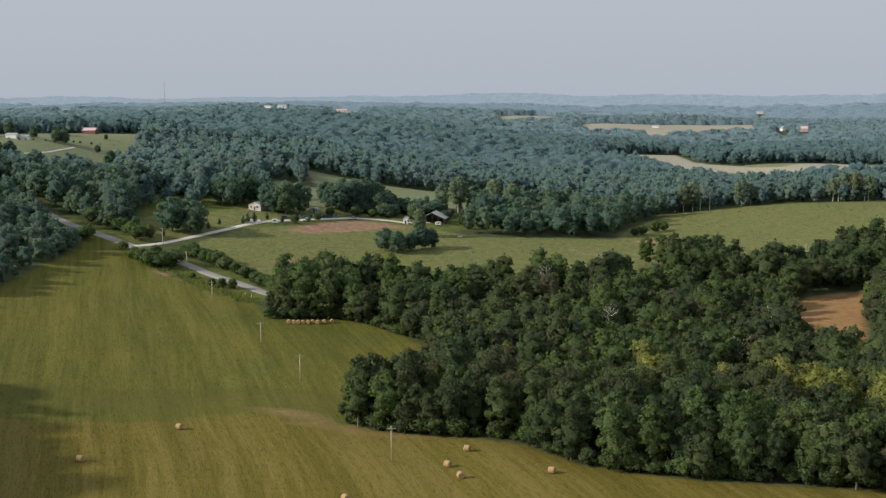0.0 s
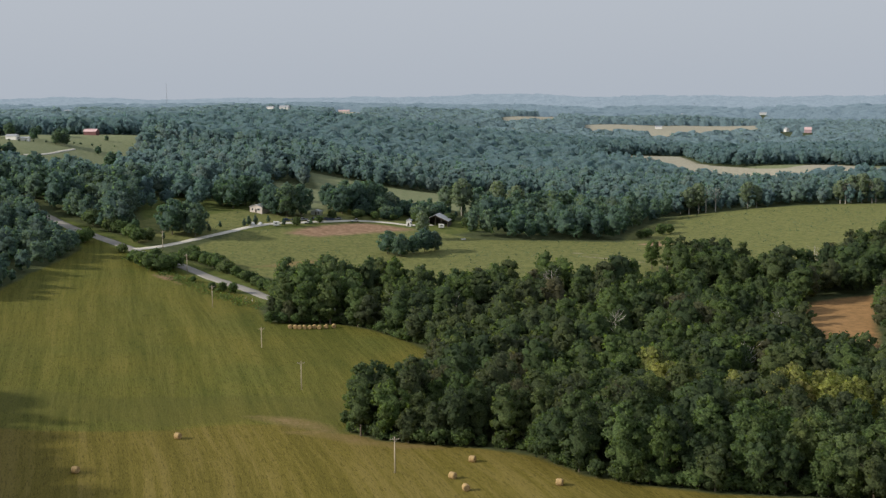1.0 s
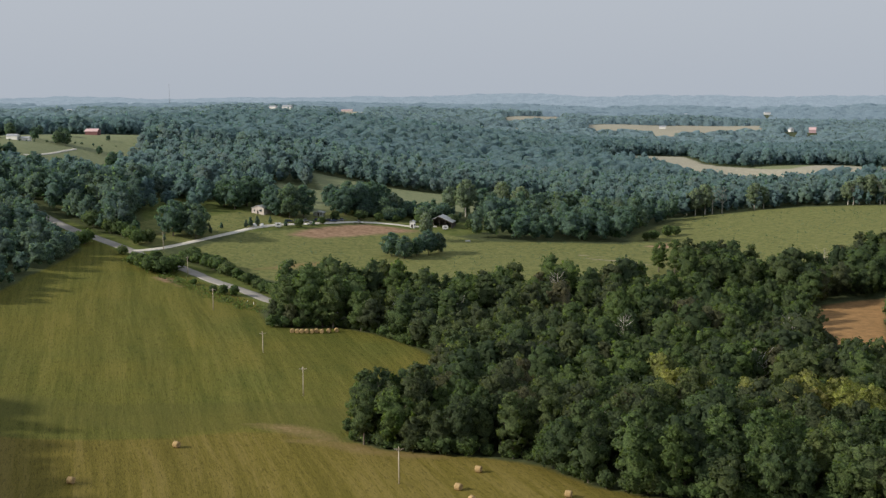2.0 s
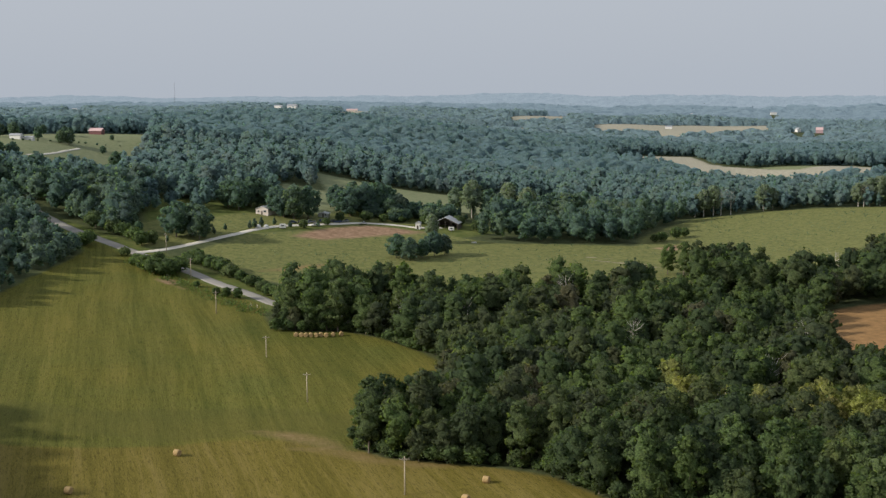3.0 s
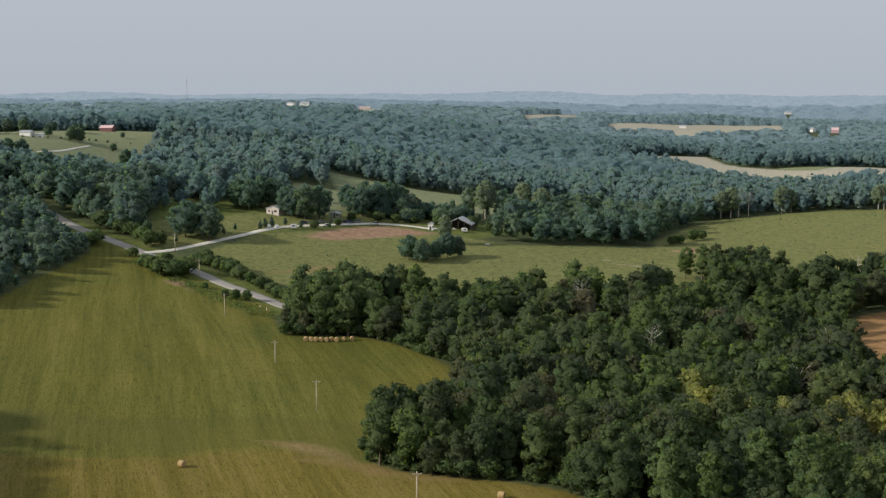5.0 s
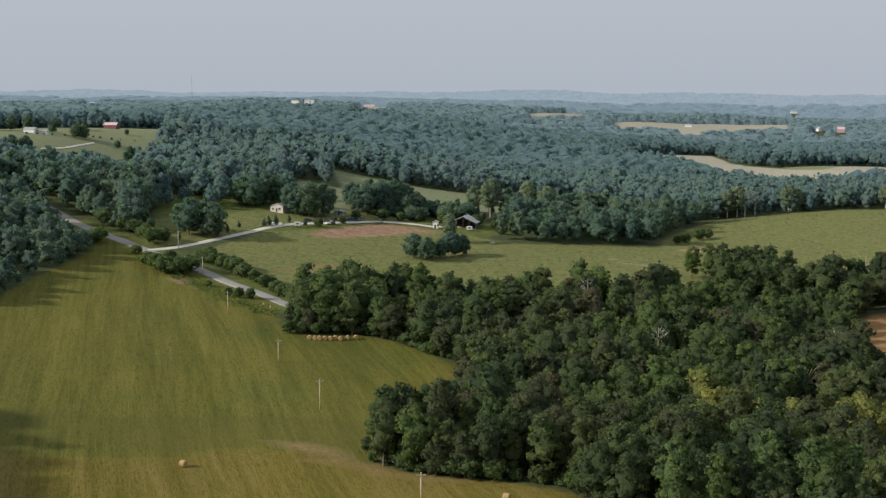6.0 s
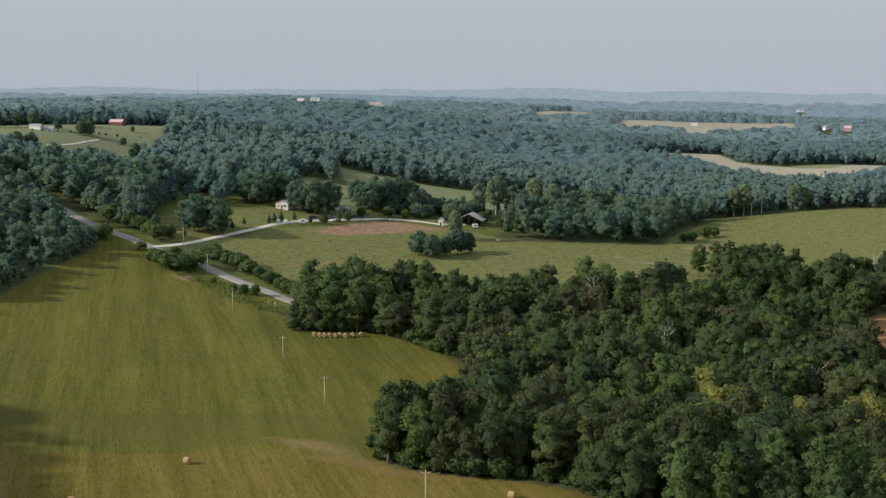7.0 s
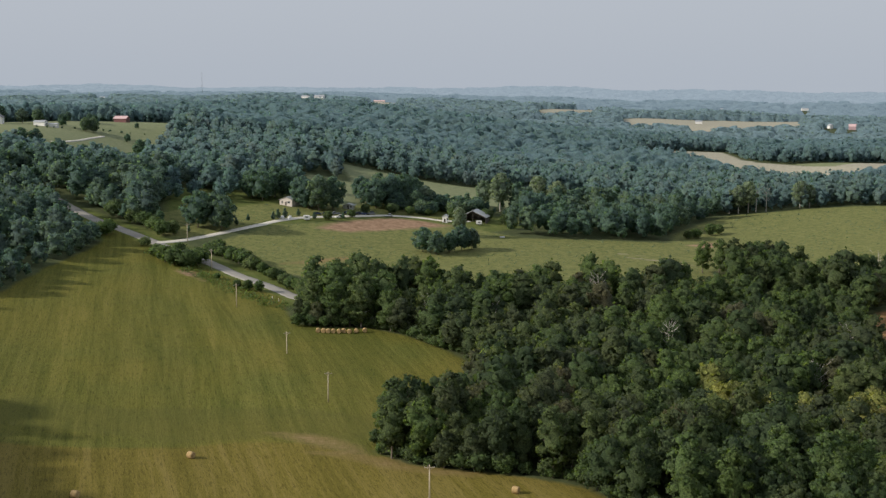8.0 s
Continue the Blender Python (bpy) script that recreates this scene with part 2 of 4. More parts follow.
    meadow = mix_rgb(n, l, math_node(n, l, "MULTIPLY", streaks, 0.7), meadow, mix_rgb(n, l, 1.0, meadow, (0.50, 0.51, 0.50), "MULTIPLY"))
    blades = noise_tex(n, l, short.outputs[0], 5.0, 2, 0.8)
    meadow = mix_rgb(n, l, 1.0, meadow, shades(blades.outputs[0], [(0.3, (0.74, 0.75, 0.74)), (0.7, (1.26, 1.25, 1.22))]), "MULTIPLY")
    meadow = mix_rgb(n, l, math_node(n, l, "MULTIPLY", masked("dense", 3.5, 6.0), 0.38), meadow, (0.090, 0.092, 0.024))
    tuft = noise_tex(n, l, p, 0.45, 2, 0.8)
    weeds = math_node(n, l, "MULTIPLY_ADD", tuft.outputs[0], 7.0, True)
    weeds.node.inputs[2].default_value = -3.6
    past = mix_rgb(n, l, math_node(n, l, "MULTIPLY", weeds, 0.8), past, (0.062, 0.080, 0.032))
    past = mix_rgb(n, l, math_node(n, l, "MULTIPLY", patch.outputs[0], 0.5), past, (0.170, 0.170, 0.066))
    col = mix_rgb(n, l, masked("pasture", 4.0, 7.0), col, past)
    # Distant grass gets a paler ramp than the pasture, haze mixed into it.
    hill = shades(speck.outputs[0], [(0.3, (0.162, 0.192, 0.100)), (0.7, (0.236, 0.252, 0.138))])
    col = mix_rgb(n, l, masked("hill_grass", 4.0, 7.0), col, hill)
    col = mix_rgb(n, l, masked("hay", 2.5, 4.0, 2.2), col, meadow)
    worn = shades(fine.outputs[0], [(0.3, (0.185, 0.130, 0.055)), (0.7, (0.300, 0.215, 0.105))])
    col = mix_rgb(n, l, math_node(n, l, "MULTIPLY", masked("worn", 5.0, 7.0), 0.9), col, worn)
    col = mix_rgb(n, l, masked("straw", 6.0, 8.0), col, straw)
    col = mix_rgb(n, l, masked("rust", 4.0, 5.0), col, rust)
    col = mix_rgb(n, l, masked("bare", 5.0, 9.0), col, soil)
    chalk = shades(fine.outputs[0], [(0.3, (0.26, 0.21, 0.15)), (0.7, (0.42, 0.36, 0.28))])
    col = mix_rgb(n, l, masked("chalky", 2.0, 3.0), col, chalk)
    l.new(col, b.inputs["Base Color"])
    bumped(n, l, b, math_node(n, l, "ADD", fine.outputs[0], rows), 0.5, 0.35)
    return m


GROUND = ground_material()

# ---- lie of the land ----
LAND_BASE = 12.58
NEAR_HILLS = [(-20, 330, 90, -2.1), (90, 370, 80, -6.2), (190, 470, 90, -11.2), (-140, 420, 110, -1.0), (-60, 520, 100, -10.2), (-210, 620, 110, -0.1), (-110, 650, 80, -0.7), (40, 620, 110, 1.1), (-20, 720, 100, 1.0), (120, 700, 110, -9.4), (250, 800, 130, 8.6), (-150, 830, 130, 8.1), (-900, 600, 500, 24.8), (600, 700, 350, -0.2), (40, 200, 160, -15.4), (25, 265, 45, 3.4), (-105, 640, 35, 2.0), (-150, 320, 90, -2.6), (-235, 850, 90, 4.4), (180, 545, 50, -2.7), (-75, 320, 50, -1.2), (20, 800, 60, 1.7), (-240, 825, 55, -34.3)]
FAR_HILLS = [(310, 1040, 95, -13.0), (-300, 900, 170, 25.6), (10, 900, 170, -7.6), (-320, 1150, 220, 22.1), (-60, 1300, 280, -13.6), (250, 1250, 220, -7.3), (-300, 1600, 300, 34.2), (420, 1800, 420, -1.8), (-460, 3300, 900, 43.6), (900, 2800, 900, -28.2), (-60, 1430, 160, 15.5), (300, 1190, 110, 23.6), (-245, 965, 65, -26.2), (40, 1260, 100, -6.0), (380, 1900, 200, -12.3), (300, 1185, 60, -34.8)]


def height(x, y):
    """Ground height at x, y (numbers or arrays): a sum of rounded hills and hollows, and the rise to the horizon."""
    x, y = np.asarray(x, float), np.asarray(y, float)
    z = np.full(np.broadcast(x, y).shape, LAND_BASE)
    for hx, hy, s, a in NEAR_HILLS + FAR_HILLS:
        z = z + a * np.exp(-((x - hx) ** 2 + (y - hy) ** 2) / (2 * s * s))
    far = np.clip((y - 900) / 800, 0, 1)
    z = z + far * (2.5 * np.sin(x / 97 + y / 160) + 2.0 * np.sin(x / 61 - y / 110 + 1.3))
    rise = np.clip((np.hypot(x, y) - 3700) / 1250, 0, 1)
    return z + rise * rise * (3 - 2 * rise) * (45 + 5 * np.sin(x / 330 + 0.6) + 3 * np.sin(x / 140))


def ground_z(x, y):
    return float(height(x, y))


FIELDS = {
    "hay": [[(170, 250), (101, 257), (81, 260), (61, 263), (42, 268), (30, 274), (19, 292), (6, 298), (-8, 301), (-24, 307), (-32, 317),
             (-30, 326), (-20, 334), (-12, 345), (-8, 377), (-9, 396), (-10, 411), (-16, 423), (-31, 441), (-45, 449), (-60, 446), (-73, 449), (-80, 470),
             (-86, 494), (-109, 517), (-129, 538), (-152, 556), (-181, 584), (-176, 560), (-177, 539), (-181, 501), (-180, 453),
             (-183, 400), (-168, 348), (-154, 320), (-150, 297), (-141, 276), (-128, 252), (-112, 230), (-100, 190), (-90, -150), (170, -150)]],
    "cut": [[(170, 250), (60, 268), (20, 300), (-32, 314), (-48, 322), (-64, 319), (-78, 312), (-92, 308), (-107, 304), (-160, 300), (-160, -150), (170, -150)]],
    "pasture": [[(-136, 566), (-130, 586), (-111, 624), (-85, 641), (-33, 676), (-10, 672), (20, 652), (56, 663), (99, 663), (108, 700), (130, 740),
                 (157, 776), (195, 790), (240, 797), (277, 790), (340, 775), (420, 700), (400, 600), (300, 590), (240, 588), (212, 610), (190, 588),
                 (178, 566), (164, 562), (142, 592), (124, 592), (110, 560), (96, 526), (76, 516), (32, 512), (-3, 512), (-42, 520), (-68, 528), (-98, 545)],
                [(-160, 583), (-174, 628), (-160, 646), (-138, 652), (-126, 668), (-104, 684), (-88, 694), (-60, 700), (-30, 700), (-22, 690), (-56, 682),
                 (-75, 667), (-98, 650), (-110, 636), (-126, 613), (-144, 586)]],
    "hill_grass": [[(-116, 785), (-98, 775), (-80, 760), (-66, 719), (-78, 689), (-100, 697), (-116, 742)],
                [(-105, 864), (-70, 843), (-44, 832), (-20, 836), (7, 848), (75, 870), (58, 775), (4, 752), (-34, 748), (-64, 748), (-84, 758)],
                [(-470, 790), (-330, 800), (-290, 822), (-256, 872), (-262, 922), (-267, 987), (-275, 1038), (-318, 1210), (-335, 1200), (-420, 1130), (-520, 1050)],
                [(330, 1290), (499, 1320), (660, 1340), (660, 1150), (430, 1130)]],
    "straw": [[(205, 1529), (263, 1590), (318, 1600), (314, 1498), (294, 1310), (343, 1275), (371, 1265), (442, 1340), (470, 1240), (430, 1110), (356, 1180), (290, 1222), (245, 1225), (212, 1290), (178, 1330)],
              [(312, 2639), (453, 2800), (589, 2933), (785, 2945), (621, 2329), (505, 2240), (443, 2201), (384, 2369), (278, 2353)],
              [(-3, 2500), (145, 2540), (119, 2080), (-3, 2170)], [(141, 2955), (310, 3300), (262, 2800), (129, 2640)],
              [(-310, 3260), (-245, 3290), (-205, 2700), (-270, 2680)]],
    "rust": [[(151, 494), (163, 516), (176, 523), (194, 527), (176, 478), (162, 437), (152, 393), (140, 390), (134, 410), (140, 450)]],
    "bare": [[(-88, 628), (-80, 645), (-73, 654), (-50, 676), (-20, 672), (-30, 662), (-47, 647), (-60, 636), (-71, 627)], [(108, 656), (122, 668), (126, 658), (116, 648)],
             [(-134, 526), (-128, 518), (-120, 512), (-128, 524)]],
    "chalky": [[(70, 612), (82, 606), (96, 602), (96, 600.5), (82, 603.5), (70, 609)], [(84, 600), (104, 594.5), (104, 593), (86, 597.5)], [(66, 622), (80, 617), (80, 615.5), (66, 619.5)]],
    "worn": [[(-30, 312), (-34, 320), (-46, 329), (-58, 329), (-46, 322), (-34, 314)], [(-4, 301), (-12, 303), (-21, 306.5), (-27, 311), (-38, 315), (-45, 315), (-34, 310.5), (-22, 304.5), (-12, 300.5)],
             [(-95, 556), (-82, 560), (-60, 580), (-78, 572)], [(128, 536), (140, 548), (150, 552), (142, 540)]],
    "dense": [[(-34, 326), (-52, 328), (-80, 315), (-104, 317), (-130, 318), (-130, 342), (-104, 338), (-78, 346), (-50, 352), (-26, 346)]],
    "verge": [[(-230, 640), (-160, 588), (-112, 545), (-60, 520), (-60, 480), (-90, 480), (-150, 540), (-230, 610)],
              [(-180, 690), (-20, 730), (30, 700), (0, 660), (-90, 640), (-160, 580)]],
}


def inside_by(x, y, polygons):
    """Signed distance in metres to the nearest polygon's rim, above zero inside."""
    best = np.full(x.shape, -1e4)
    for poly in polygons:
        d, odd = np.full(x.shape, 1e9), np.zeros(x.shape, bool)
        for (ax, ay), (bx, by) in zip(poly, poly[1:] + poly[:1]):
            ex, ey = bx - ax, by - ay
            t = np.clip(((x - ax) * ex + (y - ay) * ey) / (ex * ex + ey * ey), 0, 1)
            d = np.minimum(d, np.hypot(x - ax - t * ex, y - ay - t * ey))
            if by != ay:
                odd ^= ((ay > y) != (by > y)) & (x < ax + (y - ay) * ex / (by - ay))
        best = np.maximum(best, np.where(odd, d, -d))
    return best


def mesh_from(name, verts, faces, mat, smooth=False, tint=None, normals=None):
    """A mesh from arrays: verts (n, 3), faces (m, 3 or 4); tint is a value for each vertex."""
    verts, faces = np.asarray(verts, np.float32), np.asarray(faces, np.int32)
    me = bpy.data.meshes.new(name)
    k = faces.shape[1]
    me.vertices.add(len(verts))
    me.vertices.foreach_set("co", verts.ravel())
    me.loops.add(faces.size)
    me.loops.foreach_set("vertex_index", faces.ravel())
    me.polygons.add(len(faces))
    me.polygons.foreach_set("loop_start", np.arange(0, faces.size, k, dtype=np.int32))
    me.polygons.foreach_set("use_smooth", np.full(len(faces), smooth))
    me.update(calc_edges=True)
    if tint is not None:
        me.attributes.new("tint", "FLOAT", "POINT").data.foreach_set("value", np.asarray(tint, np.float32))
    if normals is not None:
        me.normals_split_custom_set_from_vertices(np.asarray(normals, np.float32))
    me.materials.append(mat)
    return me


def steps(*pieces):
    out = [np.arange(a, b, s) for a, b, s in pieces]
    return np.concatenate(out + [[pieces[-1][1]]])


gx = steps((-3600, -1000, 100), (-1000, -400, 25), (-400, -230, 8), (-230, 240, 3), (240, 420, 8), (420, 1000, 25), (1000, 3600, 100))
gy = steps((-700, 200, 25), (200, 700, 3), (700, 1000, 6), (1000, 1600, 12), (1600, 4950, 42))
GX, GY = np.meshgrid(gx, gy)
vx, vy = GX.ravel(), GY.ravel()
cols, count = len(gx), len(gx) * len(gy)
corner = (np.arange(len(gy) - 1)[:, None] * cols + np.arange(cols - 1)[None]).ravel()
ground_mesh = mesh_from("ground", np.stack([vx, vy, height(vx, vy)], 1),
                        np.stack([corner, corner + 1, corner + cols + 1, corner + cols], 1), GROUND, True)
for cover, polygons in FIELDS.items():
    ground_mesh.attributes.new(cover, "FLOAT", "POINT").data.foreach_set("value", np.clip(inside_by(vx, vy, polygons), -60, 60).astype(np.float32))
tagged(new("ground", ground_mesh), "rolling farmland of mown hay meadow, pasture and woodland floor", "ground", kind="structure")


def spline(points, step=4.0):
    """Points along a smooth curve through the given ones."""
    p = np.array(points, float)
    p = np.vstack([2 * p[0] - p[1], p, 2 * p[-1] - p[-2]])
    out = []
    for i in range(1, len(p) - 2):
        k = max(2, int(np.hypot(*(p[i + 1] - p[i])) / step))
        for t in np.arange(k) / k:
            out.append(0.5 * (2 * p[i] + (p[i + 1] - p[i - 1]) * t + (2 * p[i - 1] - 5 * p[i] + 4 * p[i + 1] - p[i + 2]) * t * t
                              + (3 * p[i] - p[i - 1] - 3 * p[i + 1] + p[i + 2]) * t ** 3))
    return np.array(out + [p[-2]])


def track(name, points, width, mat, label, lift=0.12, crown=0.08):
    """A strip of road draped on the ground, cambered, with ragged edges that go down into the ground."""
    c = spline(points)
    d = np.gradient(c, axis=0)
    d /= np.hypot(d[:, 0], d[:, 1])[:, None]
    side = np.stack([d[:, 1], -d[:, 0]], 1)
    rng = np.random.default_rng(7)
    cuts = np.array([-0.56, -0.5, -0.25, 0, 0.25, 0.5, 0.56])
    vs = []
    for k in cuts:
        w = width * k * (1 + (rng.normal(0, 0.05, len(c)) if abs(k) >= 0.5 else 0))
        q = c + side * np.reshape(w, (-1, 1))
        z = height(q[:, 0], q[:, 1]) + lift + crown * (1 - (2 * k) ** 2) - (0.5 if abs(k) > 0.5 else 0)
        vs.append(np.column_stack([q, z]))
    vs = np.stack(vs, 1)
    m, w = vs.shape[:2]
    a = (np.arange(m - 1)[:, None] * w + np.arange(w - 1)[None]).ravel()
    ob = new(name, mesh_from(name, vs.reshape(-1, 3), np.stack([a, a + 1, a + w + 1, a + w], 1), mat, True))
    return tagged(ob, label, name.split("_")[-1], kind="structure")


ROAD = [(-262, 672), (-232, 642), (-209, 617), (-194, 602), (-183, 593), (-167, 580), (-152, 567), (-138, 557), (-129, 549), (-118, 538), (-109, 528),
        (-99, 519), (-88, 508), (-79, 497), (-66, 486), (-48, 480), (-26, 477), (0, 478)]
LANE = [(-156, 571), (-147, 579), (-137, 593), (-126, 609), (-116, 623), (-108, 635), (-98, 646), (-86, 655), (-75, 664), (-56, 679), (-37, 684), (-24, 683), (-10, 690)]
HILL_LANE = [(-318, 872), (-312, 890), (-310, 913), (-314, 951), (-315, 982)]
track("hill_lane", HILL_LANE, 2.2, GRAVEL, "pale gravel lane across the far hill pasture", 0.3)
track("country_road", ROAD, 6.2, ASPHALT, "pale chip-sealed country road running between meadow and pasture")
track("gravel_lane", LANE, 3.6, GRAVEL, "white gravel lane leading up to the farmyard", 0.14)

# ---- trees ----
def unit(v):
    return v / np.maximum(np.linalg.norm(v, axis=-1, keepdims=True), 1e-9)


ICO_V, ICO_F = None, None
_bm = bmesh.new()
bmesh.ops.create_icosphere(_bm, subdivisions=1, radius=1.0)
ICO_V = np.array([v.co[:] for v in _bm.verts])
ICO_F = np.array([[v.index for v in f.verts] for f in _bm.faces])
_bm.free()


def crown_shape(seed, lobes, cards, card, low=0.12, wide=1.0, pointed=0.0, core=0.74, ragged=0.30, lobed=0.65):
    """Leaf clumps of one tree of height 1: bent diamonds of about the size of card on many small rounded boughs, round a darker heart.
    Returns verts, triangles and rounded normals. low: where the crown begins; ragged: how unevenly the clumps face."""
    rng = np.random.default_rng(seed)
    mid, tall, across = (1 + low) / 2, (1 - low) / 2, 0.33 * wide
    z = np.clip(np.linspace(-0.85, 1.0, lobes) + rng.normal(0, 0.07, lobes), -0.9, 1)
    turn = np.arange(lobes) * 2.39996 + rng.normal(0, 0.35, lobes)
    flat = np.sqrt(np.clip(1 - z * z, 0.0, 1)) * (1 - pointed * np.clip((z + 0.4) / 1.4, 0, 1))
    radius = across * rng.uniform(0.8, 1.3, lobes) * 1.05 / math.sqrt(lobes) * 1.35
    reach = rng.uniform(0.74, 1.06, lobes)
    centre = np.stack([np.cos(turn) * flat * reach * (across - radius * 0.7), np.sin(turn) * flat * reach * (across - radius * 0.7),
                       mid + z * (tall - radius * 0.9) * (0.9 + 0.1 * reach)], 1)
    pick = rng.choice(lobes, cards * 2, p=radius ** 2 / (radius ** 2).sum())
    out = unit(rng.normal(size=(cards * 2, 3)))
    pos = centre[pick] + out * radius[pick][:, None] * np.array([1, 1, 0.85]) * rng.uniform(0.80, 1.20, (cards * 2, 1))
    deep = np.min(np.linalg.norm((pos[:, None] - centre[None]), axis=2) / radius[None], axis=1)
    hub = unit((pos - [0, 0, mid - 0.1 * tall]) * [1 / across, 1 / across, 1 / tall])
    outward = np.sum(hub * out, axis=1)
    keep = np.argsort(-(deep + 0.25 * outward + 0.25 * (pos[:, 2] > low) + rng.uniform(0, 0.1, len(deep))))[:cards]
    pos, out, hub = pos[keep], out[keep], hub[keep]
    face = unit(out + rng.normal(0, 0.6, out.shape) + [0, 0, 0.25])
    a = unit(np.cross(face, rng.normal(size=face.shape)))
    b = np.cross(face, a)
    size = card * rng.uniform(0.55, 1.4, (len(pos), 1))
    droop = face * size * rng.uniform(-0.4, 0.1, (len(pos), 1))
    quads = np.stack([pos + a * size, pos + b * size * 0.75 + droop, pos - a * size, pos - b * size * 0.75 + droop], 1).reshape(-1, 3)
    soft = unit(lobed * out + (1.2 - lobed) * hub + ragged * rng.normal(0, 1, out.shape) + [0, 0, 0.12])
    first = np.arange(len(pos))[:, None] * 4
    verts, norms, faces = [quads], [np.repeat(soft, 4, axis=0)], [first + [0, 1, 2], first + [0, 2, 3]]
    n = len(quads)
    if core:
        blobs = [(c, np.full(3, r * core)) for c, r in zip(centre, radius)] + [(np.array([0, 0, mid]), np.array([across, across, tall]) * 0.66)]
        for c, r in blobs:
            verts.append(c + ICO_V * r * rng.uniform(0.8, 1.1, (len(ICO_V), 1)))
            norms.append(unit(lobed * ICO_V + (1.2 - lobed) * unit(c - [0, 0, mid - 0.3 * tall] + 1e-6)))
            faces.append(ICO_F + n)
            n += len(ICO_V)
    v = np.vstack(verts)
    v[:, 2] = np.maximum(v[:, 2], low * 0.4)
    return v, np.vstack(faces), np.vstack(norms)


def limb(path, r0, r1, sides=6):
    """A tapered, bent rod through the points of path."""
    path = np.asarray(path, float)
    ring = np.arange(sides) * 2 * np.pi / sides
    vs = []
    for i, c in enumerate(path):
        d = unit(path[min(i + 1, len(path) - 1)] - path[max(i - 1, 0)])
        a = unit(np.cross(d, [0.31, 0.95, 0.05]))
        b = np.cross(d, a)
        r = r0 + (r1 - r0) * i / (len(path) - 1)
        vs.append(c + r * (np.cos(ring)[:, None] * a + np.sin(ring)[:, None] * b))
    k = np.arange(sides)
    fs = [np.stack([i * sides + k, i * sides + (k + 1) % sides, (i + 1) * sides + (k + 1) % sides, (i + 1) * sides + k], 1) for i in range(len(path) - 1)]
    return np.vstack(vs), np.vstack(fs)


def join(pieces):
    verts, faces, n = [], [], 0
    for v, f in pieces:
        verts.append(v)
        faces.append(f + n)
        n += len(v)
    return np.vstack(verts), np.vstack(faces)


def trunk_shape(seed, boughs=5, thick=0.016, top=0.78, spread=0.22):
    """Trunk and boughs of a tree of height 1."""
    rng = np.random.default_rng(seed)
    lean = rng.normal(0, 0.02, 2)
    stem = [(0, 0, -0.03), (lean[0] * 0.4, lean[1] * 0.4, top * 0.35), (lean[0], lean[1], top * 0.7), (lean[0] * 1.5, lean[1] * 1.5, top)]
    pieces = [limb(stem, thick * 1.25, thick * 0.25)]
    for i in range(boughs):
        a, h = i * 2.4 + rng.uniform(-0.5, 0.5), top * rng.uniform(0.35, 0.75)
        s = spread * rng.uniform(0.7, 1.1)
        base = np.array([lean[0] * h / top, lean[1] * h / top, h])
        go = np.array([math.cos(a), math.sin(a), 0.0])
        pieces.append(limb([base, base + go * s * 0.5 + [0, 0, 0.08], base + go * s + [0, 0, 0.2]], thick * 0.5, thick * 0.12, 5))
    return join(pieces)


def tree_kind(name, label, seed, tall, crown, leaves, bark=BARK, trunk=None):
    """One tree thing: an empty at its foot with a trunk and a crown."""
    root = new(name)
    root.empty_display_size = 0.5
    tagged(root, label, "tree")
    tv, tf = trunk or trunk_shape(seed)
    t = new("trunk", mesh_from("trunk", tv * tall, tf, bark, True))
    t.parent = root
    if crown:
        cv, cf, cn = crown
        c = new("crown", mesh_from("crown", cv * tall, cf, leaves, True, normals=cn))
        c.parent = root
    return root


def patch_tint(x, y, seed, rng):
    """Hue of a tree: alike in patches some tens of metres wide, with its own deviation."""
    return (0.5 + 0.9 * noise.noise(Vector((x / 55, y / 55, seed))) + rng.uniform(-0.22, 0.22)) % 1.0


def gathered(spots, shapes, seed, tall, open_up=0.0):
    """Shapes set at the spots, turned, sized and tinted one by one: verts, faces, tints and normals."""
    rng = np.random.default_rng(seed)
    verts, faces, tints, norms, n = [], [], [], [], 0
    for x, y, k in spots:
        v, f, nn = shapes[rng.integers(len(shapes))]
        a, h, w = rng.uniform(0, 6.28), tall * k * rng.choice([0.62, 0.8, 0.95, 1.05, 1.2]) * rng.uniform(0.92, 1.08), rng.uniform(0.9, 1.2)
        c, s = math.cos(a) * h * w, math.sin(a) * h * w
        verts.append(np.column_stack([v[:, 0] * c - v[:, 1] * s + x, v[:, 0] * s + v[:, 1] * c + y, v[:, 2] * h + ground_z(x, y)]))
        faces.append(f + n)
        ca, sa = math.cos(a), math.sin(a)
        # open_up tilts normals skyward, evening out shading to imitate haze on far crowns.
        norms.append(unit(np.column_stack([nn[:, 0] * ca - nn[:, 1] * sa, nn[:, 0] * sa + nn[:, 1] * ca, nn[:, 2] + open_up])))
        n += len(v)
        tints.append(np.full(len(v), patch_tint(x, y, seed, rng)))
    return np.vstack(verts), np.vstack(faces), np.concatenate(tints), np.vstack(norms)


def stand(name, label, spots, shapes, leaves, seed, tall, open_up=0.0):
    """Many trees as one mesh."""
    v, f, t, nn = gathered(spots, shapes, seed, tall, open_up)
    return tagged(new(name, mesh_from(name, v, f, leaves, True, t, nn)), label, "woods", kind="stuff")


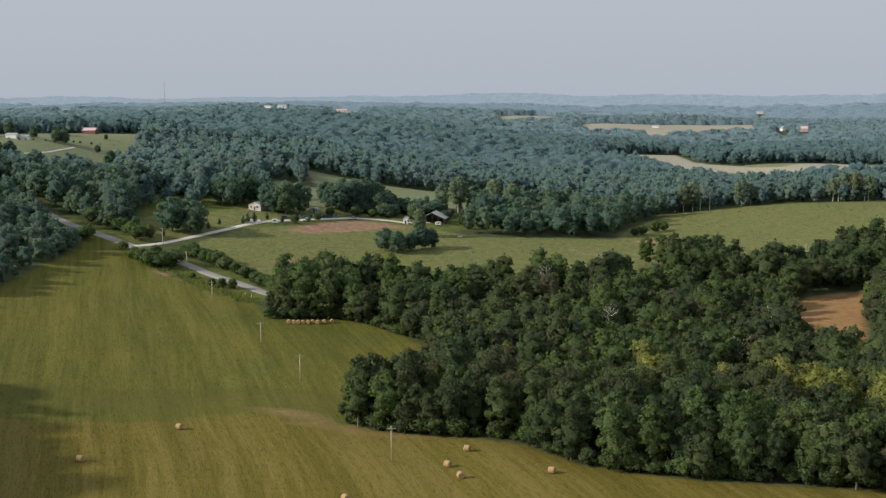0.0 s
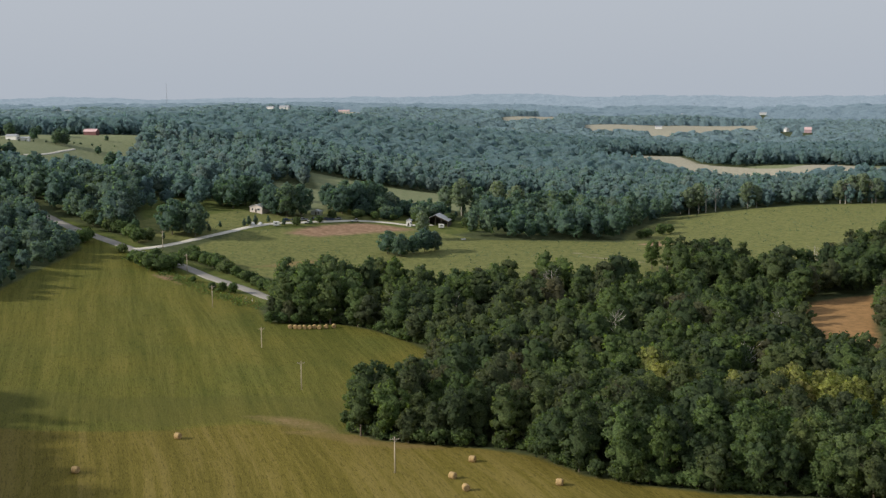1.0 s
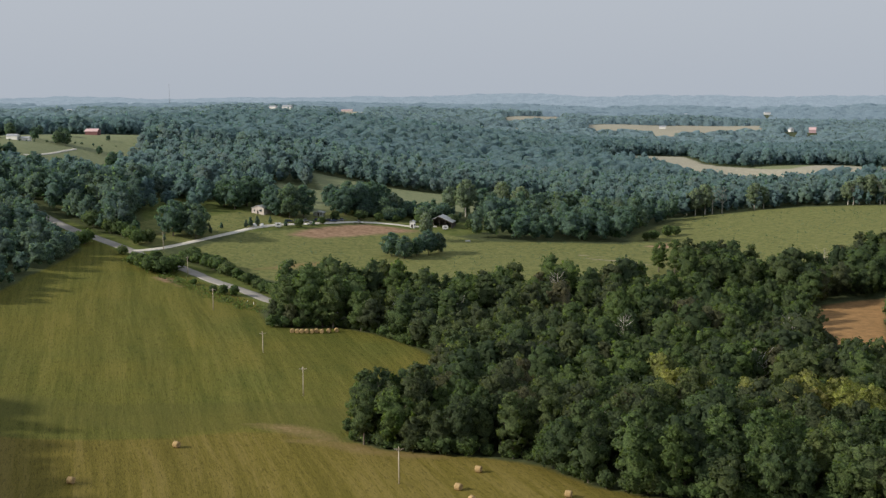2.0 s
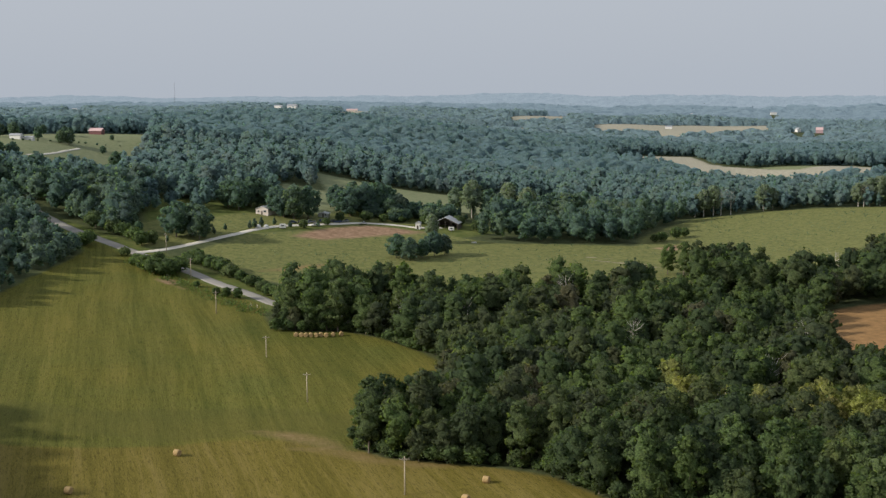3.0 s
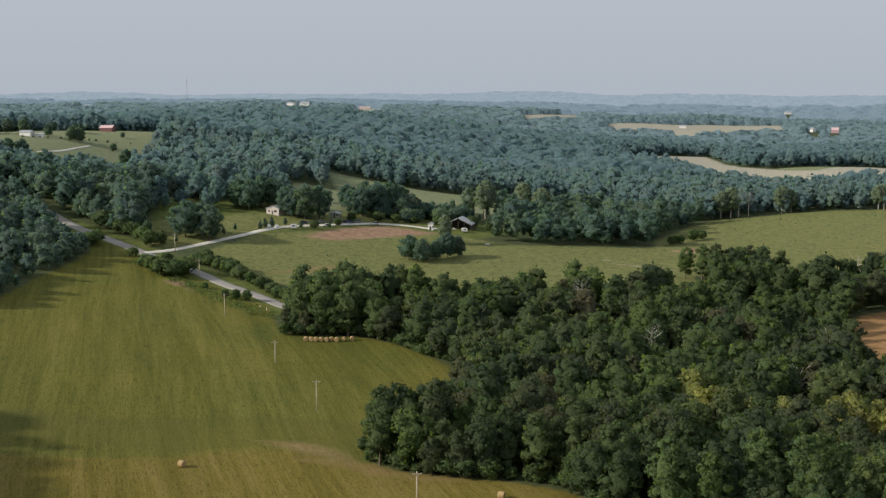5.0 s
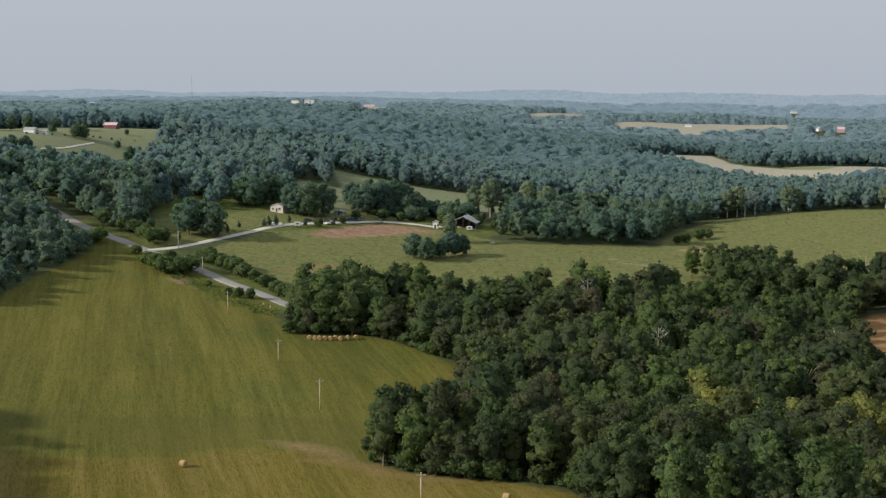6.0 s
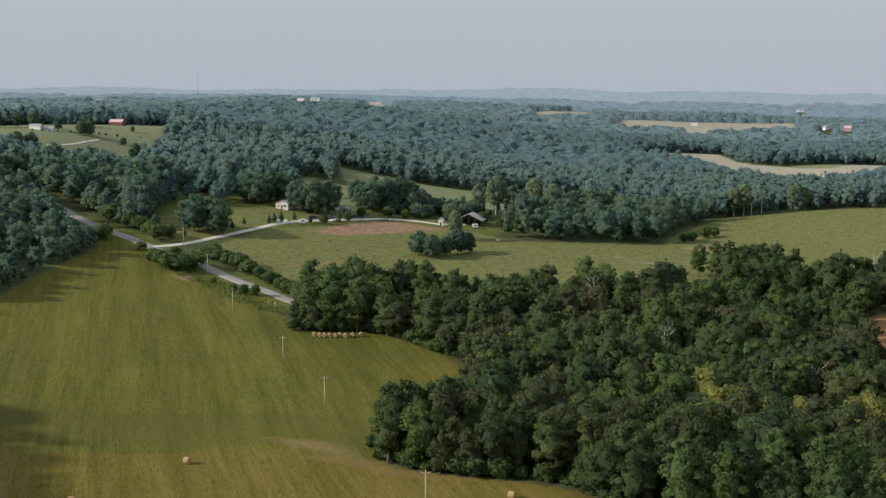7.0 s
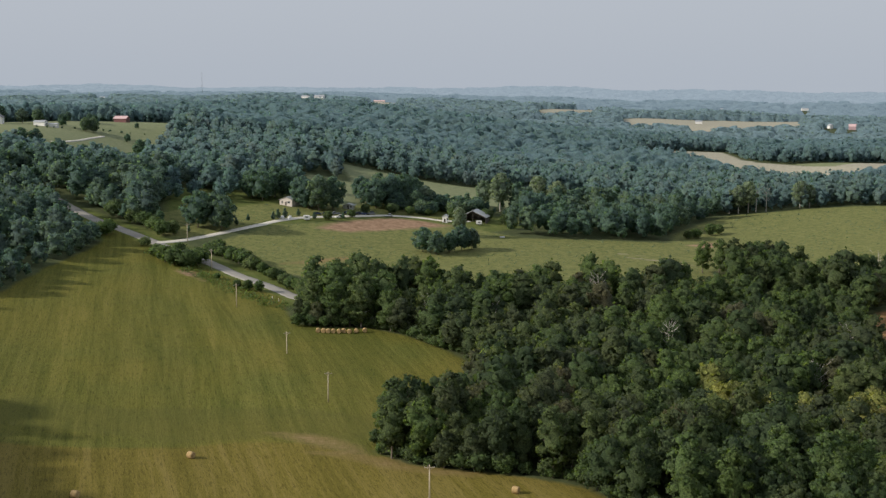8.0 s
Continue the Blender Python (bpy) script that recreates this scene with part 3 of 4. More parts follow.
def canopy(name, label, spots, shapes, leaves, seed, tall, cell, wide=0.46, round_=0.5):
    """Far woods as one mesh: a closed roof of rounded crowns, one for each spot, with loose boughs standing out of it."""
    rng = np.random.default_rng(seed)
    x0, y0 = spots[:, 0].min() - 30, spots[:, 1].min() - 30
    nx, ny = int((spots[:, 0].max() + 30 - x0) / cell) + 1, int((spots[:, 1].max() + 30 - y0) / cell) + 1
    cx, cy = np.meshgrid(x0 + np.arange(nx) * cell, y0 + np.arange(ny) * cell)
    cx, cy = cx + rng.uniform(-0.3, 0.3, cx.shape) * cell, cy + rng.uniform(-0.3, 0.3, cx.shape) * cell
    top, tint = np.full(cx.shape, -4.0), np.zeros(cx.shape)
    for x, y, k in spots:
        h = tall * k * rng.choice([0.7, 0.85, 0.95, 1.05, 1.18])
        r = h * wide * rng.uniform(0.85, 1.25)
        i0, i1 = max(0, int((y - r - y0) / cell)), int((y + r - y0) / cell) + 2
        j0, j1 = max(0, int((x - r - x0) / cell)), int((x + r - x0) / cell) + 2
        d = ((cx[i0:i1, j0:j1] - x) ** 2 + (cy[i0:i1, j0:j1] - y) ** 2) / (r * r)
        dome = np.where(d < 1, h * (1 - round_ + round_ * np.sqrt(np.clip(1 - d, 0, 1))), -4.0)
        over = dome > top[i0:i1, j0:j1]
        top[i0:i1, j0:j1][over] = dome[over]
        tint[i0:i1, j0:j1][over] = patch_tint(x, y, seed, rng)
    z = height(cx, cy) + top + np.where(top > 0, rng.normal(0, 0.04 * tall, cx.shape), 0)
    a = (np.arange(ny - 1)[:, None] * nx + np.arange(nx - 1)[None]).ravel()
    some = np.maximum.reduce([top.ravel()[a + o] for o in (0, 1, nx, nx + 1)]) > 0
    a = a[some]
    v0, f0 = np.stack([cx.ravel(), cy.ravel(), z.ravel()], 1), np.vstack([np.stack([a, a + 1, a + nx + 1], 1), np.stack([a, a + nx + 1, a + nx], 1)])
    gx_, gy_ = np.gradient(z, axis=1) / cell, np.gradient(z, axis=0) / cell
    n0 = unit(np.stack([-gx_.ravel(), -gy_.ravel(), np.full(nx * ny, 1.0)], 1))
    n0 = unit(n0 + [0, 0, 1.0] + rng.normal(0, 0.25, n0.shape))
    v1, f1, t1, n1 = gathered(spots, shapes, seed, tall * 1.04, 0.8)
    ob = new(name, mesh_from(name, np.vstack([v0, v1]), np.vstack([f0, f1 + len(v0)]), leaves, True, np.concatenate([tint.ravel(), t1]), np.vstack([n0, n1])))
    return tagged(ob, label, "woods", kind="stuff")


def scatter(seed, x0, x1, y0, y1, gap, clear, fan=0.46, slack=60):
    """Spots on a shaken grid, within the fan of land ahead, at least clear metres outside every field and road."""
    rng = np.random.default_rng(seed)
    xs, ys = np.meshgrid(np.arange(x0, x1, gap), np.arange(y0, y1, gap * 0.87))
    xs = xs + (np.arange(xs.shape[0])[:, None] % 2) * gap / 2 + rng.uniform(-0.36, 0.36, xs.shape) * gap
    ys = ys + rng.uniform(-0.36, 0.36, ys.shape) * gap
    x, y = xs.ravel(), ys.ravel()
    ok = np.abs(x) < fan * y + slack
    x, y = x[ok], y[ok]
    taken = np.full(x.shape, -1e4)
    for polygons in (FIELDS["hay"], FIELDS["pasture"], FIELDS["hill_grass"], FIELDS["straw"], FIELDS["rust"], FIELDS["verge"][:2]):
        taken = np.maximum(taken, inside_by(x, y, polygons))
    for line, half in ((ROAD, 4.5), (LANE, 3.5)):
        c = spline(line)
        taken = np.maximum(taken, half + clear - np.min(np.hypot(x[:, None] - c[None, :, 0], y[:, None] - c[None, :, 1]), axis=1))
    ok = taken < -clear
    return np.column_stack([x[ok], y[ok], rng.uniform(0.85, 1.12, ok.sum())])


FINE = [crown_shape(s, 26, 880, 0.022, 0.06, 0.76 + 0.10 * (s % 3), core=0.74, lobed=0.65) for s in range(6)]
LOW = [crown_shape(20 + s, 24, 760, 0.026, 0.0, 1.05, core=0.74, lobed=0.65) for s in range(4)]
MEDIUM = [crown_shape(40 + s, 14, 205, 0.038, 0.08, 0.80 + 0.08 * (s % 3), core=0.80, lobed=0.6) for s in range(6)]
COARSE = [crown_shape(60 + s, 11, 90, 0.048, 0.03, 0.82 + 0.06 * (s % 3), core=0.90, ragged=0.24, lobed=0.45) for s in range(6)]
SPARSE = [crown_shape(70 + s, 7, 38, 0.062, 0.03, 0.86 + 0.06 * (s % 3), core=0.92, ragged=0.22, lobed=0.4) for s in range(6)]
ROUGH = [crown_shape(80 + s, 8, 14, 0.060, 0.06, 1.0, core=0, ragged=0.18, lobed=0.35) for s in range(6)]
RUDE = [crown_shape(100 + s, 5, 9, 0.11, 0.2, 1.3, core=0, ragged=0.1) for s in range(5)]

near_spots = scatter(11, -86, 330, 258, 620, 7.6, 2.2, 0.46, 30)
near_spots = near_spots[~((near_spots[:, 0] < -90) | (near_spots[:, 0] < -66) | ((near_spots[:, 0] < -40) & (near_spots[:, 1] > 505)))]
clump = (near_spots[:, 0] < -34) & (near_spots[:, 1] > 440) & (near_spots[:, 1] < 475)
front = (near_spots[:, 1] < 326) | clump
rng_t = np.random.default_rng(3)
kinds = [tree_kind("tree", "leafy broadleaf tree at the edge of the wood", 200 + i, 17.0, FINE[i % 6], LEAVES_NEAR) for i in range(6)]
kinds += [tree_kind("tree", "bushy broadleaf tree with foliage down to the grass", 220 + i, 13.0, LOW[i], LEAVES_NEAR) for i in range(4)]
# Sunlit look put into the colour: same crowns in the brighter bush leaves.
lit = [tree_kind("tree", "broadleaf tree at the edge of the wood, leaves brightened as sunlit", 240 + i, 17.0, FINE[(i + 3) % 6], LEAVES_BUSH) for i in range(3)]
gold = [tree_kind("tree", "broadleaf tree with yellowish summer foliage", 230 + i, 17.0, FINE[(2 * i + 1) % 6], LEAVES_GOLD) for i in range(2)]
used = set()


def plant(kind, x, y, size=1.0, turn=None, group=""):
    a = rng_t.uniform(0, 360) if turn is None else turn
    m = pose(x, y, ground_z(x, y), 0, 0, a) @ Matrix.Diagonal((size * rng_t.uniform(0.94, 1.1), size * rng_t.uniform(0.94, 1.1), size, 1))
    if kind.name not in used:
        used.add(kind.name)
        ob = kind
        ob.matrix_basis = m
    else:
        ob = copy_thing(kind, m)
        ob.scale = m.to_scale()
    if group:
        ob["group"] = group
    return ob


for x, y, k in near_spots[front]:
    edge = float(inside_by(np.array([x]), np.array([y]), FIELDS["hay"])[0]) > -9
    yellow = 60 < x < 135 and abs(y - 340 + (x - 71) * 0.75) < 12 and rng_t.uniform() < 0.85
    kind = gold[rng_t.integers(2)] if yellow else (kinds[6 + rng_t.integers(4)] if edge and rng_t.uniform() < 0.75 else kinds[rng_t.integers(6)])
    # Brightened trees go where sun strikes: the clump's left side, the wood's front.
    if rng_t.uniform() < (1.0 if y > 400 and x < -46 else 0.55 if y > 400 else (0.5 if 35 < x < 95 and y < 308 else 0.0)):
        kind = lit[rng_t.integers(3)]
    k *= rng_t.uniform(0.8, 1.18)
    plant(kind, x, y, k * (1.17 if y > 400 else (0.98 if x < 0 else 1.0)), group="trees of the near wood")
for x, y, k in [(-24.5, 320.5, 1.12), (-22, 326, 1.08), (-18, 318, 0.95), (-15, 329, 1.0), (-10, 321, 0.95), (-10, 334, 0.95), (-3, 329, 1.0), (-4, 341, 0.95), (-24, 314.5, 0.8)]:
    plant(kinds[rng_t.integers(10)], x, y, k, group="trees of the near wood")
for x, y, k in [(-65, 457, 1.05), (-61, 463, 1.15), (-68, 464, 0.95), (-56, 453, 0.95), (-71, 471, 0.8), (-58, 470, 1.1), (-64, 473, 1.0)]:
    plant(lit[rng_t.integers(3)], x, y, k, group="trees of the near wood")
for x, y, k in [(-67, 453, 0.62), (-63, 451, 0.7), (-58, 450.5, 0.6), (-71, 460, 0.65), (-53, 451.5, 0.6)]:
    plant(kinds[6 + rng_t.integers(4)], x, y, k, group="trees of the near wood")
rest = near_spots[~front]
rest[(rest[:, 0] > 104) & (rest[:, 0] < 152) & (rest[:, 1] > 440) & (rest[:, 1] < 532), 2] *= 0.66   # lower trees beside the brown field
yellowish = (rest[:, 0] > 60) & (rest[:, 0] < 135) & (abs(rest[:, 1] - 340 + (rest[:, 0] - 71) * 0.75) < 12) & (np.random.default_rng(4).uniform(size=len(rest)) < 0.85)
stand("woods", "dense dark green broadleaf wood beyond the meadow", rest[~yellowish], MEDIUM, LEAVES_NEAR, 5, 15.2)
stand("woods", "yellow-green treetops within the dark wood", rest[yellowish], MEDIUM, LEAVES_GOLD, 15, 17.0)

left_spots = scatter(12, -420, -100, 225, 700, 8.2, 2.0, 0.42, 50)
left_spots = left_spots[(left_spots[:, 0] < -168) | (left_spots[:, 1] < 322)]
left_spots = left_spots[~((left_spots[:, 1] > 322) & (left_spots[:, 1] < 440) & (left_spots[:, 0] > -215))]
left_spots = np.vstack([left_spots, left_spots[left_spots[:, 1] < 322] + [-4.0, 4.5, 0.05]])
rim = -inside_by(left_spots[:, 0], left_spots[:, 1], FIELDS["hay"])
left_spots[:, 2] *= np.where(left_spots[:, 1] < 400, 1.24, np.clip(0.5 + rim / 70, 0.5, 1.0))   # low growth along the meadow, tall behind
stand("woods", "dark broadleaf wood beside the meadow and the road", left_spots, MEDIUM, LEAVES_FARM, 6, 17.0, 0.5)
valley = scatter(13, -420, 520, 655, 1090, 9.0, 3.0, 0.44, 40)
valley = valley[~((valley[:, 0] < -150) & (valley[:, 1] < 700))]
low = (valley[:, 0] > -75) & (valley[:, 0] < 16) & (valley[:, 1] > 690) & (valley[:, 1] < 785)
valley[low, 2] *= 0.42                       # scrub between the barn and the field behind it
FAR_SITES = [(-442, 3164), (-479, 3157), (-1040, 3183), (806, 2603), (763, 2620), (744, 3709), (1020, 3762), (472, 2603), (-277, 3124)]


def cleared(spots):
    """Leaves out the trees on and before the sites of far farmsteads."""
    for sx, sy in FAR_SITES:
        spots = spots[~((abs(spots[:, 0] - sx * spots[:, 1] / sy) < 22) & (spots[:, 1] < sy + 14) & (spots[:, 1] > sy - 480))]
    return spots


SLOPE_WOOD = [[(-180, 646), (-158, 658), (-139, 666), (-126, 688), (-120, 716), (-124, 748), (-192, 748), (-198, 690)]]   # wood on the slope beside the farmhouse
rng_s = np.random.default_rng(19)
sx, sy = rng_s.uniform(-198, -120, 190), rng_s.uniform(646, 748, 190)
slope = np.column_stack([sx, sy, rng_s.uniform(0.6, 0.95, 190)])[inside_by(sx, sy, SLOPE_WOOD) > 1.5]
slope = slope[[i for i in range(len(slope)) if i == 0 or np.min(np.hypot(*(slope[:i, :2] - slope[i, :2]).T)) > 4.5]]
valley = np.vstack([valley, slope])
near_farm = valley[:, 1] < 775
beside_house = near_farm & (valley[:, 0] < -60)
stand("woods", "deep green broadleaf grove beside the barn and pasture", valley[near_farm & ~beside_house], MEDIUM[:3], LEAVES_FARM, 27, 15.0)
stand("woods", "green broadleaf trees on the slope above the farmhouse", valley[beside_house], MEDIUM[3:], LEAVES_VALLEY_HAZED, 29, 15.0, 0.7)
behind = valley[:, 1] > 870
stand("woods", "green broadleaf woods behind the farmyard and pastures", valley[~near_farm & ~behind], COARSE, LEAVES_VALLEY_HAZED, 7, 15.0, 0.9)
stand("woods", "green broadleaf woods on the slope below the ridge", valley[behind], SPARSE, LEAVES_VALLEY_HAZED, 37, 15.0, 1.0)
ridge = scatter(14, -900, 900, 1090, 1800, 9.6, 5.0, 0.44, 50)
rim = inside_by(ridge[:, 0], ridge[:, 1], FIELDS["hill_grass"] + FIELDS["straw"]) > -34
stand("woods", "hazy green trees round the far hill fields", ridge[rim], SPARSE, LEAVES_RIDGE_HAZED, 17, 15.0, 0.8)
canopy("woods", "wooded ridge of hazy green broadleaf trees", ridge[~rim], ROUGH, LEAVES_RIDGE_HAZED, 8, 15.0, 4.0, 0.34, 0.22)
canopy("woods", "distant woods, paled by painted haze, between straw-coloured fields", cleared(scatter(15, -1700, 1700, 1800, 3200, 17.0, 8.0)), RUDE, LEAVES_PLAIN_HAZED, 9, 13.5, 8.5, 0.55, 0.24)
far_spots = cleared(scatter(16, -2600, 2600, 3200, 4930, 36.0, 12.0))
canopy("backdrop", "woods towards the horizon, painted blue-grey with glowing haze", far_spots[far_spots[:, 1] < 4050], RUDE, LEAVES_HORIZON_HAZED, 10, 13.0, 14.0, 1.3, 0.16)
canopy("backdrop", "woods along the skyline, painted faint blue with glowing haze", far_spots[far_spots[:, 1] >= 4050], RUDE, LEAVES_SKYLINE_HAZED, 12, 12.0, 18.0, 1.3, 0.12)

# ---- single trees, bushes and hedges ----
BUSHY = [crown_shape(120 + s, 16 + 2 * s, 380, 0.062, 0.0, 1.45 + 0.3 * s, ragged=0.4) for s in range(3)]
CEDAR = crown_shape(130, 18, 420, 0.050, 0.02, 0.9, pointed=0.85)
OAK = [crown_shape(140 + s, 34, 1150, 0.033, 0.03, 1.25, lobed=0.7) for s in range(3)]
bush_kinds = [tree_kind("bush", "green roadside bush growing in rough grass", 300 + i, 6.5, BUSHY[i], LEAVES_BUSH, trunk=trunk_shape(300 + i, 3, 0.02, 0.5)) for i in range(3)]
oak_kinds = [tree_kind("tree", "spreading dark green shade tree standing in pasture", 310 + i, 18.0, OAK[i], LEAVES_FARM) for i in range(3)]
cedar_kind = tree_kind("cedar_tree", "small dark conical cedar beside the gravel lane", 320, 6.0, CEDAR, LEAVES_FARM)
pale_kind = tree_kind("tree", "tall pale green tree with a light grey trunk", 321, 22.0, crown_shape(150, 26, 700, 0.030, 0.16, 0.85), LEAVES_PALE, PALE_BARK,
                      trunk_shape(321, 6, 0.017, 0.9))
scrub_kinds = [tree_kind("bush", "bushy young tree in scrub behind the farm lane", 305 + i, 6.5, BUSHY[i], LEAVES_FARM, trunk=trunk_shape(305 + i, 3, 0.02, 0.5)) for i in range(2)]
for b in bush_kinds + scrub_kinds:
    b["category"] = "bush"

for x, y, s in [(-181, 576, 1.2), (-185, 569, 0.9), (-176, 603, 1.3), (-170, 600, 1.2), (-163, 594, 1.1), (-157, 585, 1.25), (-153, 590, 1.1), (-188, 613, 1.4),
                (-159, 563, 0.7), (-148, 545, 1.0), (-143, 538, 1.2), (-138, 534, 1.25), (-132, 533, 1.3), (-129, 541, 1.2), (-139, 546, 1.2)]:
    plant(bush_kinds[rng_t.integers(3)], x, y, s, group="bushes along the country road")
for x, y, s in [(-127, 564, 0.8), (-122, 558, 0.85), (-116, 553, 1.0), (-110, 547, 1.0), (-105, 540, 0.9), (-99, 534, 0.85), (-93, 526, 0.85), (-86, 518, 0.8),
                (-80, 510, 0.8), (-104, 505, 0.55), (-99, 502, 0.7), (-94, 501, 0.75), (-115, 517, 0.45)]:
    plant(bush_kinds[rng_t.integers(3)], x, y, s, group="bushes along the country road")
for x, y, s in [(-145, 607, 1.05), (-133, 606, 1.0), (-138, 613, 0.95), (-93, 668, 1.1), (-86, 675, 1.05), (-99, 670, 0.9), (-126, 678, 0.95), (-133, 683, 0.9), (-121, 690, 1.0), (-115, 693, 0.95), (-128, 691, 0.9), (-103, 674, 0.95), (-96, 680, 0.9), 
                (-64, 696, 0.95), (-49, 711, 1.1), (-56, 704, 1.05), (-41, 702, 0.7), (-70, 702, 0.8), (-57, 717, 1.0), (-43, 719, 0.95), (-36, 710, 0.8), (-64, 724, 0.9), (-74, 714, 0.8), (-32, 600, 0.7), (-25, 596, 0.66), (-13, 609, 0.72), (-8, 613, 0.6), (-19, 603, 0.55)]:
    plant(oak_kinds[rng_t.integers(3)], x, y, s, group="shade trees of the farm")
for x, y, s in [(-15, 645, 0.72), (8, 735, 1.1), (32, 760, 1.0), (44, 752, 0.95), (-2, 742, 0.8), (162, 783, 0.85), (169, 786, 0.95), (157, 786, 0.7), (205, 797, 0.85), (212, 800, 0.7), (268, 796, 0.75), (276, 797, 0.9), (283, 797, 0.95), (292, 795, 0.8)]:
    plant(pale_kind, x, y, s, group="tall pale trees")
for x, y, s in [(-110, 637, 0.9), (-107, 641, 0.9), (-112, 634, 0.75), (-147, 596, 0.6), (-131, 610, 0.6), (-128, 618, 0.7), (-124, 628, 0.6), (-101, 648, 0.7), (-78, 655, 0.6), (-92, 645, 0.7)]:
    plant(cedar_kind, x, y, s, group="small cedars along the lane")
for x, y, s in [(-85, 647, 0.8), (-74, 662, 0.7), (-68, 676, 0.9), (-54, 688, 0.9), (-44, 690, 0.8), (-34, 694, 0.7), (-20, 696, 0.9), (0, 700, 1.1), (10, 690, 1.0), (14, 680, 0.9),
                (117, 684, 0.9), (127, 694, 1.1), (112, 679, 0.8), (133, 700, 0.9)]:
    plant(bush_kinds[rng_t.integers(3)], x, y, s, group="bushes round the farmyard")

for x, y, s in [(186, 500, 1.0), (181, 484, 1.05), (175, 468, 1.0), (190, 514, 0.9), (170, 450, 1.0), (163, 432, 0.9), (182, 470, 1.1)]:
    plant(kinds[rng_t.integers(6)], x + 6, y, s, group="trees beside the brown field")

for x, y, s in [(101, 578, 0.9), (108, 574, 1.0), (115, 578, 1.05), (121, 572, 1.0), (127, 580, 0.95), (112, 566, 1.0), (120, 562, 1.0), (133, 584, 0.95)]:
    plant(kinds[rng_t.integers(6)], x, y, s, group="trees of the near wood")

rng_f = np.random.default_rng(21)
for x, y, s in [(-205, 634, 0.6), (-199, 629, 0.5), (-197, 636, 0.65), (-190, 622, 0.5), (-187, 630, 0.6), (-181, 616, 0.45), (-179, 624, 0.55), (-172, 609, 0.45), (-171, 618, 0.5), (-164, 606, 0.4), (-192, 641, 0.7), (-183, 637, 0.65)]:
    plant(oak_kinds[rng_f.integers(3)], x, y, s, group="young trees beside the road")
for i in range(34):
    plant(scrub_kinds[rng_f.integers(2)], -62 + i * 1.75 + rng_f.normal(0, 1.2), 694 + rng_f.uniform(0, 1) * 28 + max(0, i - 26) * 1.5, rng_f.uniform(0.9, 1.6), group="scrub behind the farm lane")

hedge = spline([(-128, 566), (-110, 549), (-93, 528), (-78, 509), (-70, 500)], 2.6)
for x, y in hedge:
    plant(bush_kinds[rng_f.integers(3)], x + rng_f.normal(0, 2.2), y + rng_f.normal(0, 2.2) + 2, rng_f.uniform(0.22, 1.0), group="bushes along the country road")

# undergrowth along the foot of the near wood
edge = spline([(125, 259), (101, 262), (81, 264.5), (61, 267), (42, 272), (31.5, 278), (21, 295.5), (6, 301.5), (-8, 304.5), (-22, 310), (-28, 318), (-27, 326), (-17, 336), (-9, 348), (-5, 377), (-6, 397)], 2.6)
for i, (x, y) in enumerate(edge):
    if rng_t.uniform() < 0.85:
        plant(bush_kinds[rng_t.integers(3)], x + rng_t.normal(0, 0.7), y + rng_t.uniform(0, 1.6), rng_t.uniform(0.4, 0.95), group="undergrowth along the wood")
edge = spline([(-70, 447.5), (-60, 449), (-45, 452), (-31, 444), (-16, 427), (1, 416)], 3.4)
for x, y in edge:
    plant(bush_kinds[rng_t.integers(3)], x, y + rng_t.uniform(0, 1.2), rng_t.uniform(0.4, 0.8), group="undergrowth along the wood")

# weeds and thistles left standing in the grazed pasture
WEEDS = [crown_shape(160 + s, 3, 9, 0.20, 0.0, 2.4, core=0) for s in range(4)]
rng_w = np.random.default_rng(31)
wx, wy = rng_w.uniform(-140, 300, 5200), rng_w.uniform(515, 775, 5200)
thick = np.array([noise.noise(Vector((a / 34, b / 34, 4.0))) for a, b in zip(wx, wy)])
keep = (inside_by(wx, wy, FIELDS["pasture"]) > 2) & (inside_by(wx, wy, FIELDS["bare"]) < -3) & (thick > rng_w.uniform(-0.5, 0.45, len(wx)))
stand("weeds", "tufts of dark weeds standing in the grazed pasture", np.column_stack([wx[keep], wy[keep], rng_w.uniform(0.5, 1.5, keep.sum())]), WEEDS, LEAVES_FARM, 33, 0.75)["category"] = "weeds"

# rough weeds on the strip between the meadow and the road
STRIP = [[(-155, 556), (-122, 528), (-103, 509), (-85, 489), (-74, 480), (-78, 468), (-88, 476), (-98, 486), (-117, 507), (-137, 530), (-156, 551)]]
wx, wy = rng_w.uniform(-156, -70, 2600), rng_w.uniform(470, 562, 2600)
keep = inside_by(wx, wy, STRIP) > 0
stand("weeds", "rough tall weeds on the strip between meadow and road", np.column_stack([wx[keep], wy[keep], rng_w.uniform(0.5, 1.5, keep.sum())]), WEEDS, LEAVES_BUSH, 35, 1.2)["category"] = "weeds"

# bare dead trees that stand among the green ones
def dead_tree():
    rng = np.random.default_rng(77)
    pieces = [trunk_shape(77, 8, 0.016, 0.95, 0.24)]
    for i in range(26):
        a, h = rng.uniform(0, 6.28), rng.uniform(0.45, 0.95)
        go = np.array([math.cos(a), math.sin(a), 0.0])
        base = go * rng.uniform(0.02, 0.14) + [0, 0, h]
        pieces.append(limb([base, base + go * 0.06 + [0, 0, 0.05], base + go * 0.11 + [0, 0, 0.13]], 0.004, 0.0015, 4))
    root = tree_kind("dead_tree", "bare grey dead tree standing within the wood", 77, 17.0, None, LEAVES_PALE, PALE_BARK, join(pieces))
    return root


dead = dead_tree()
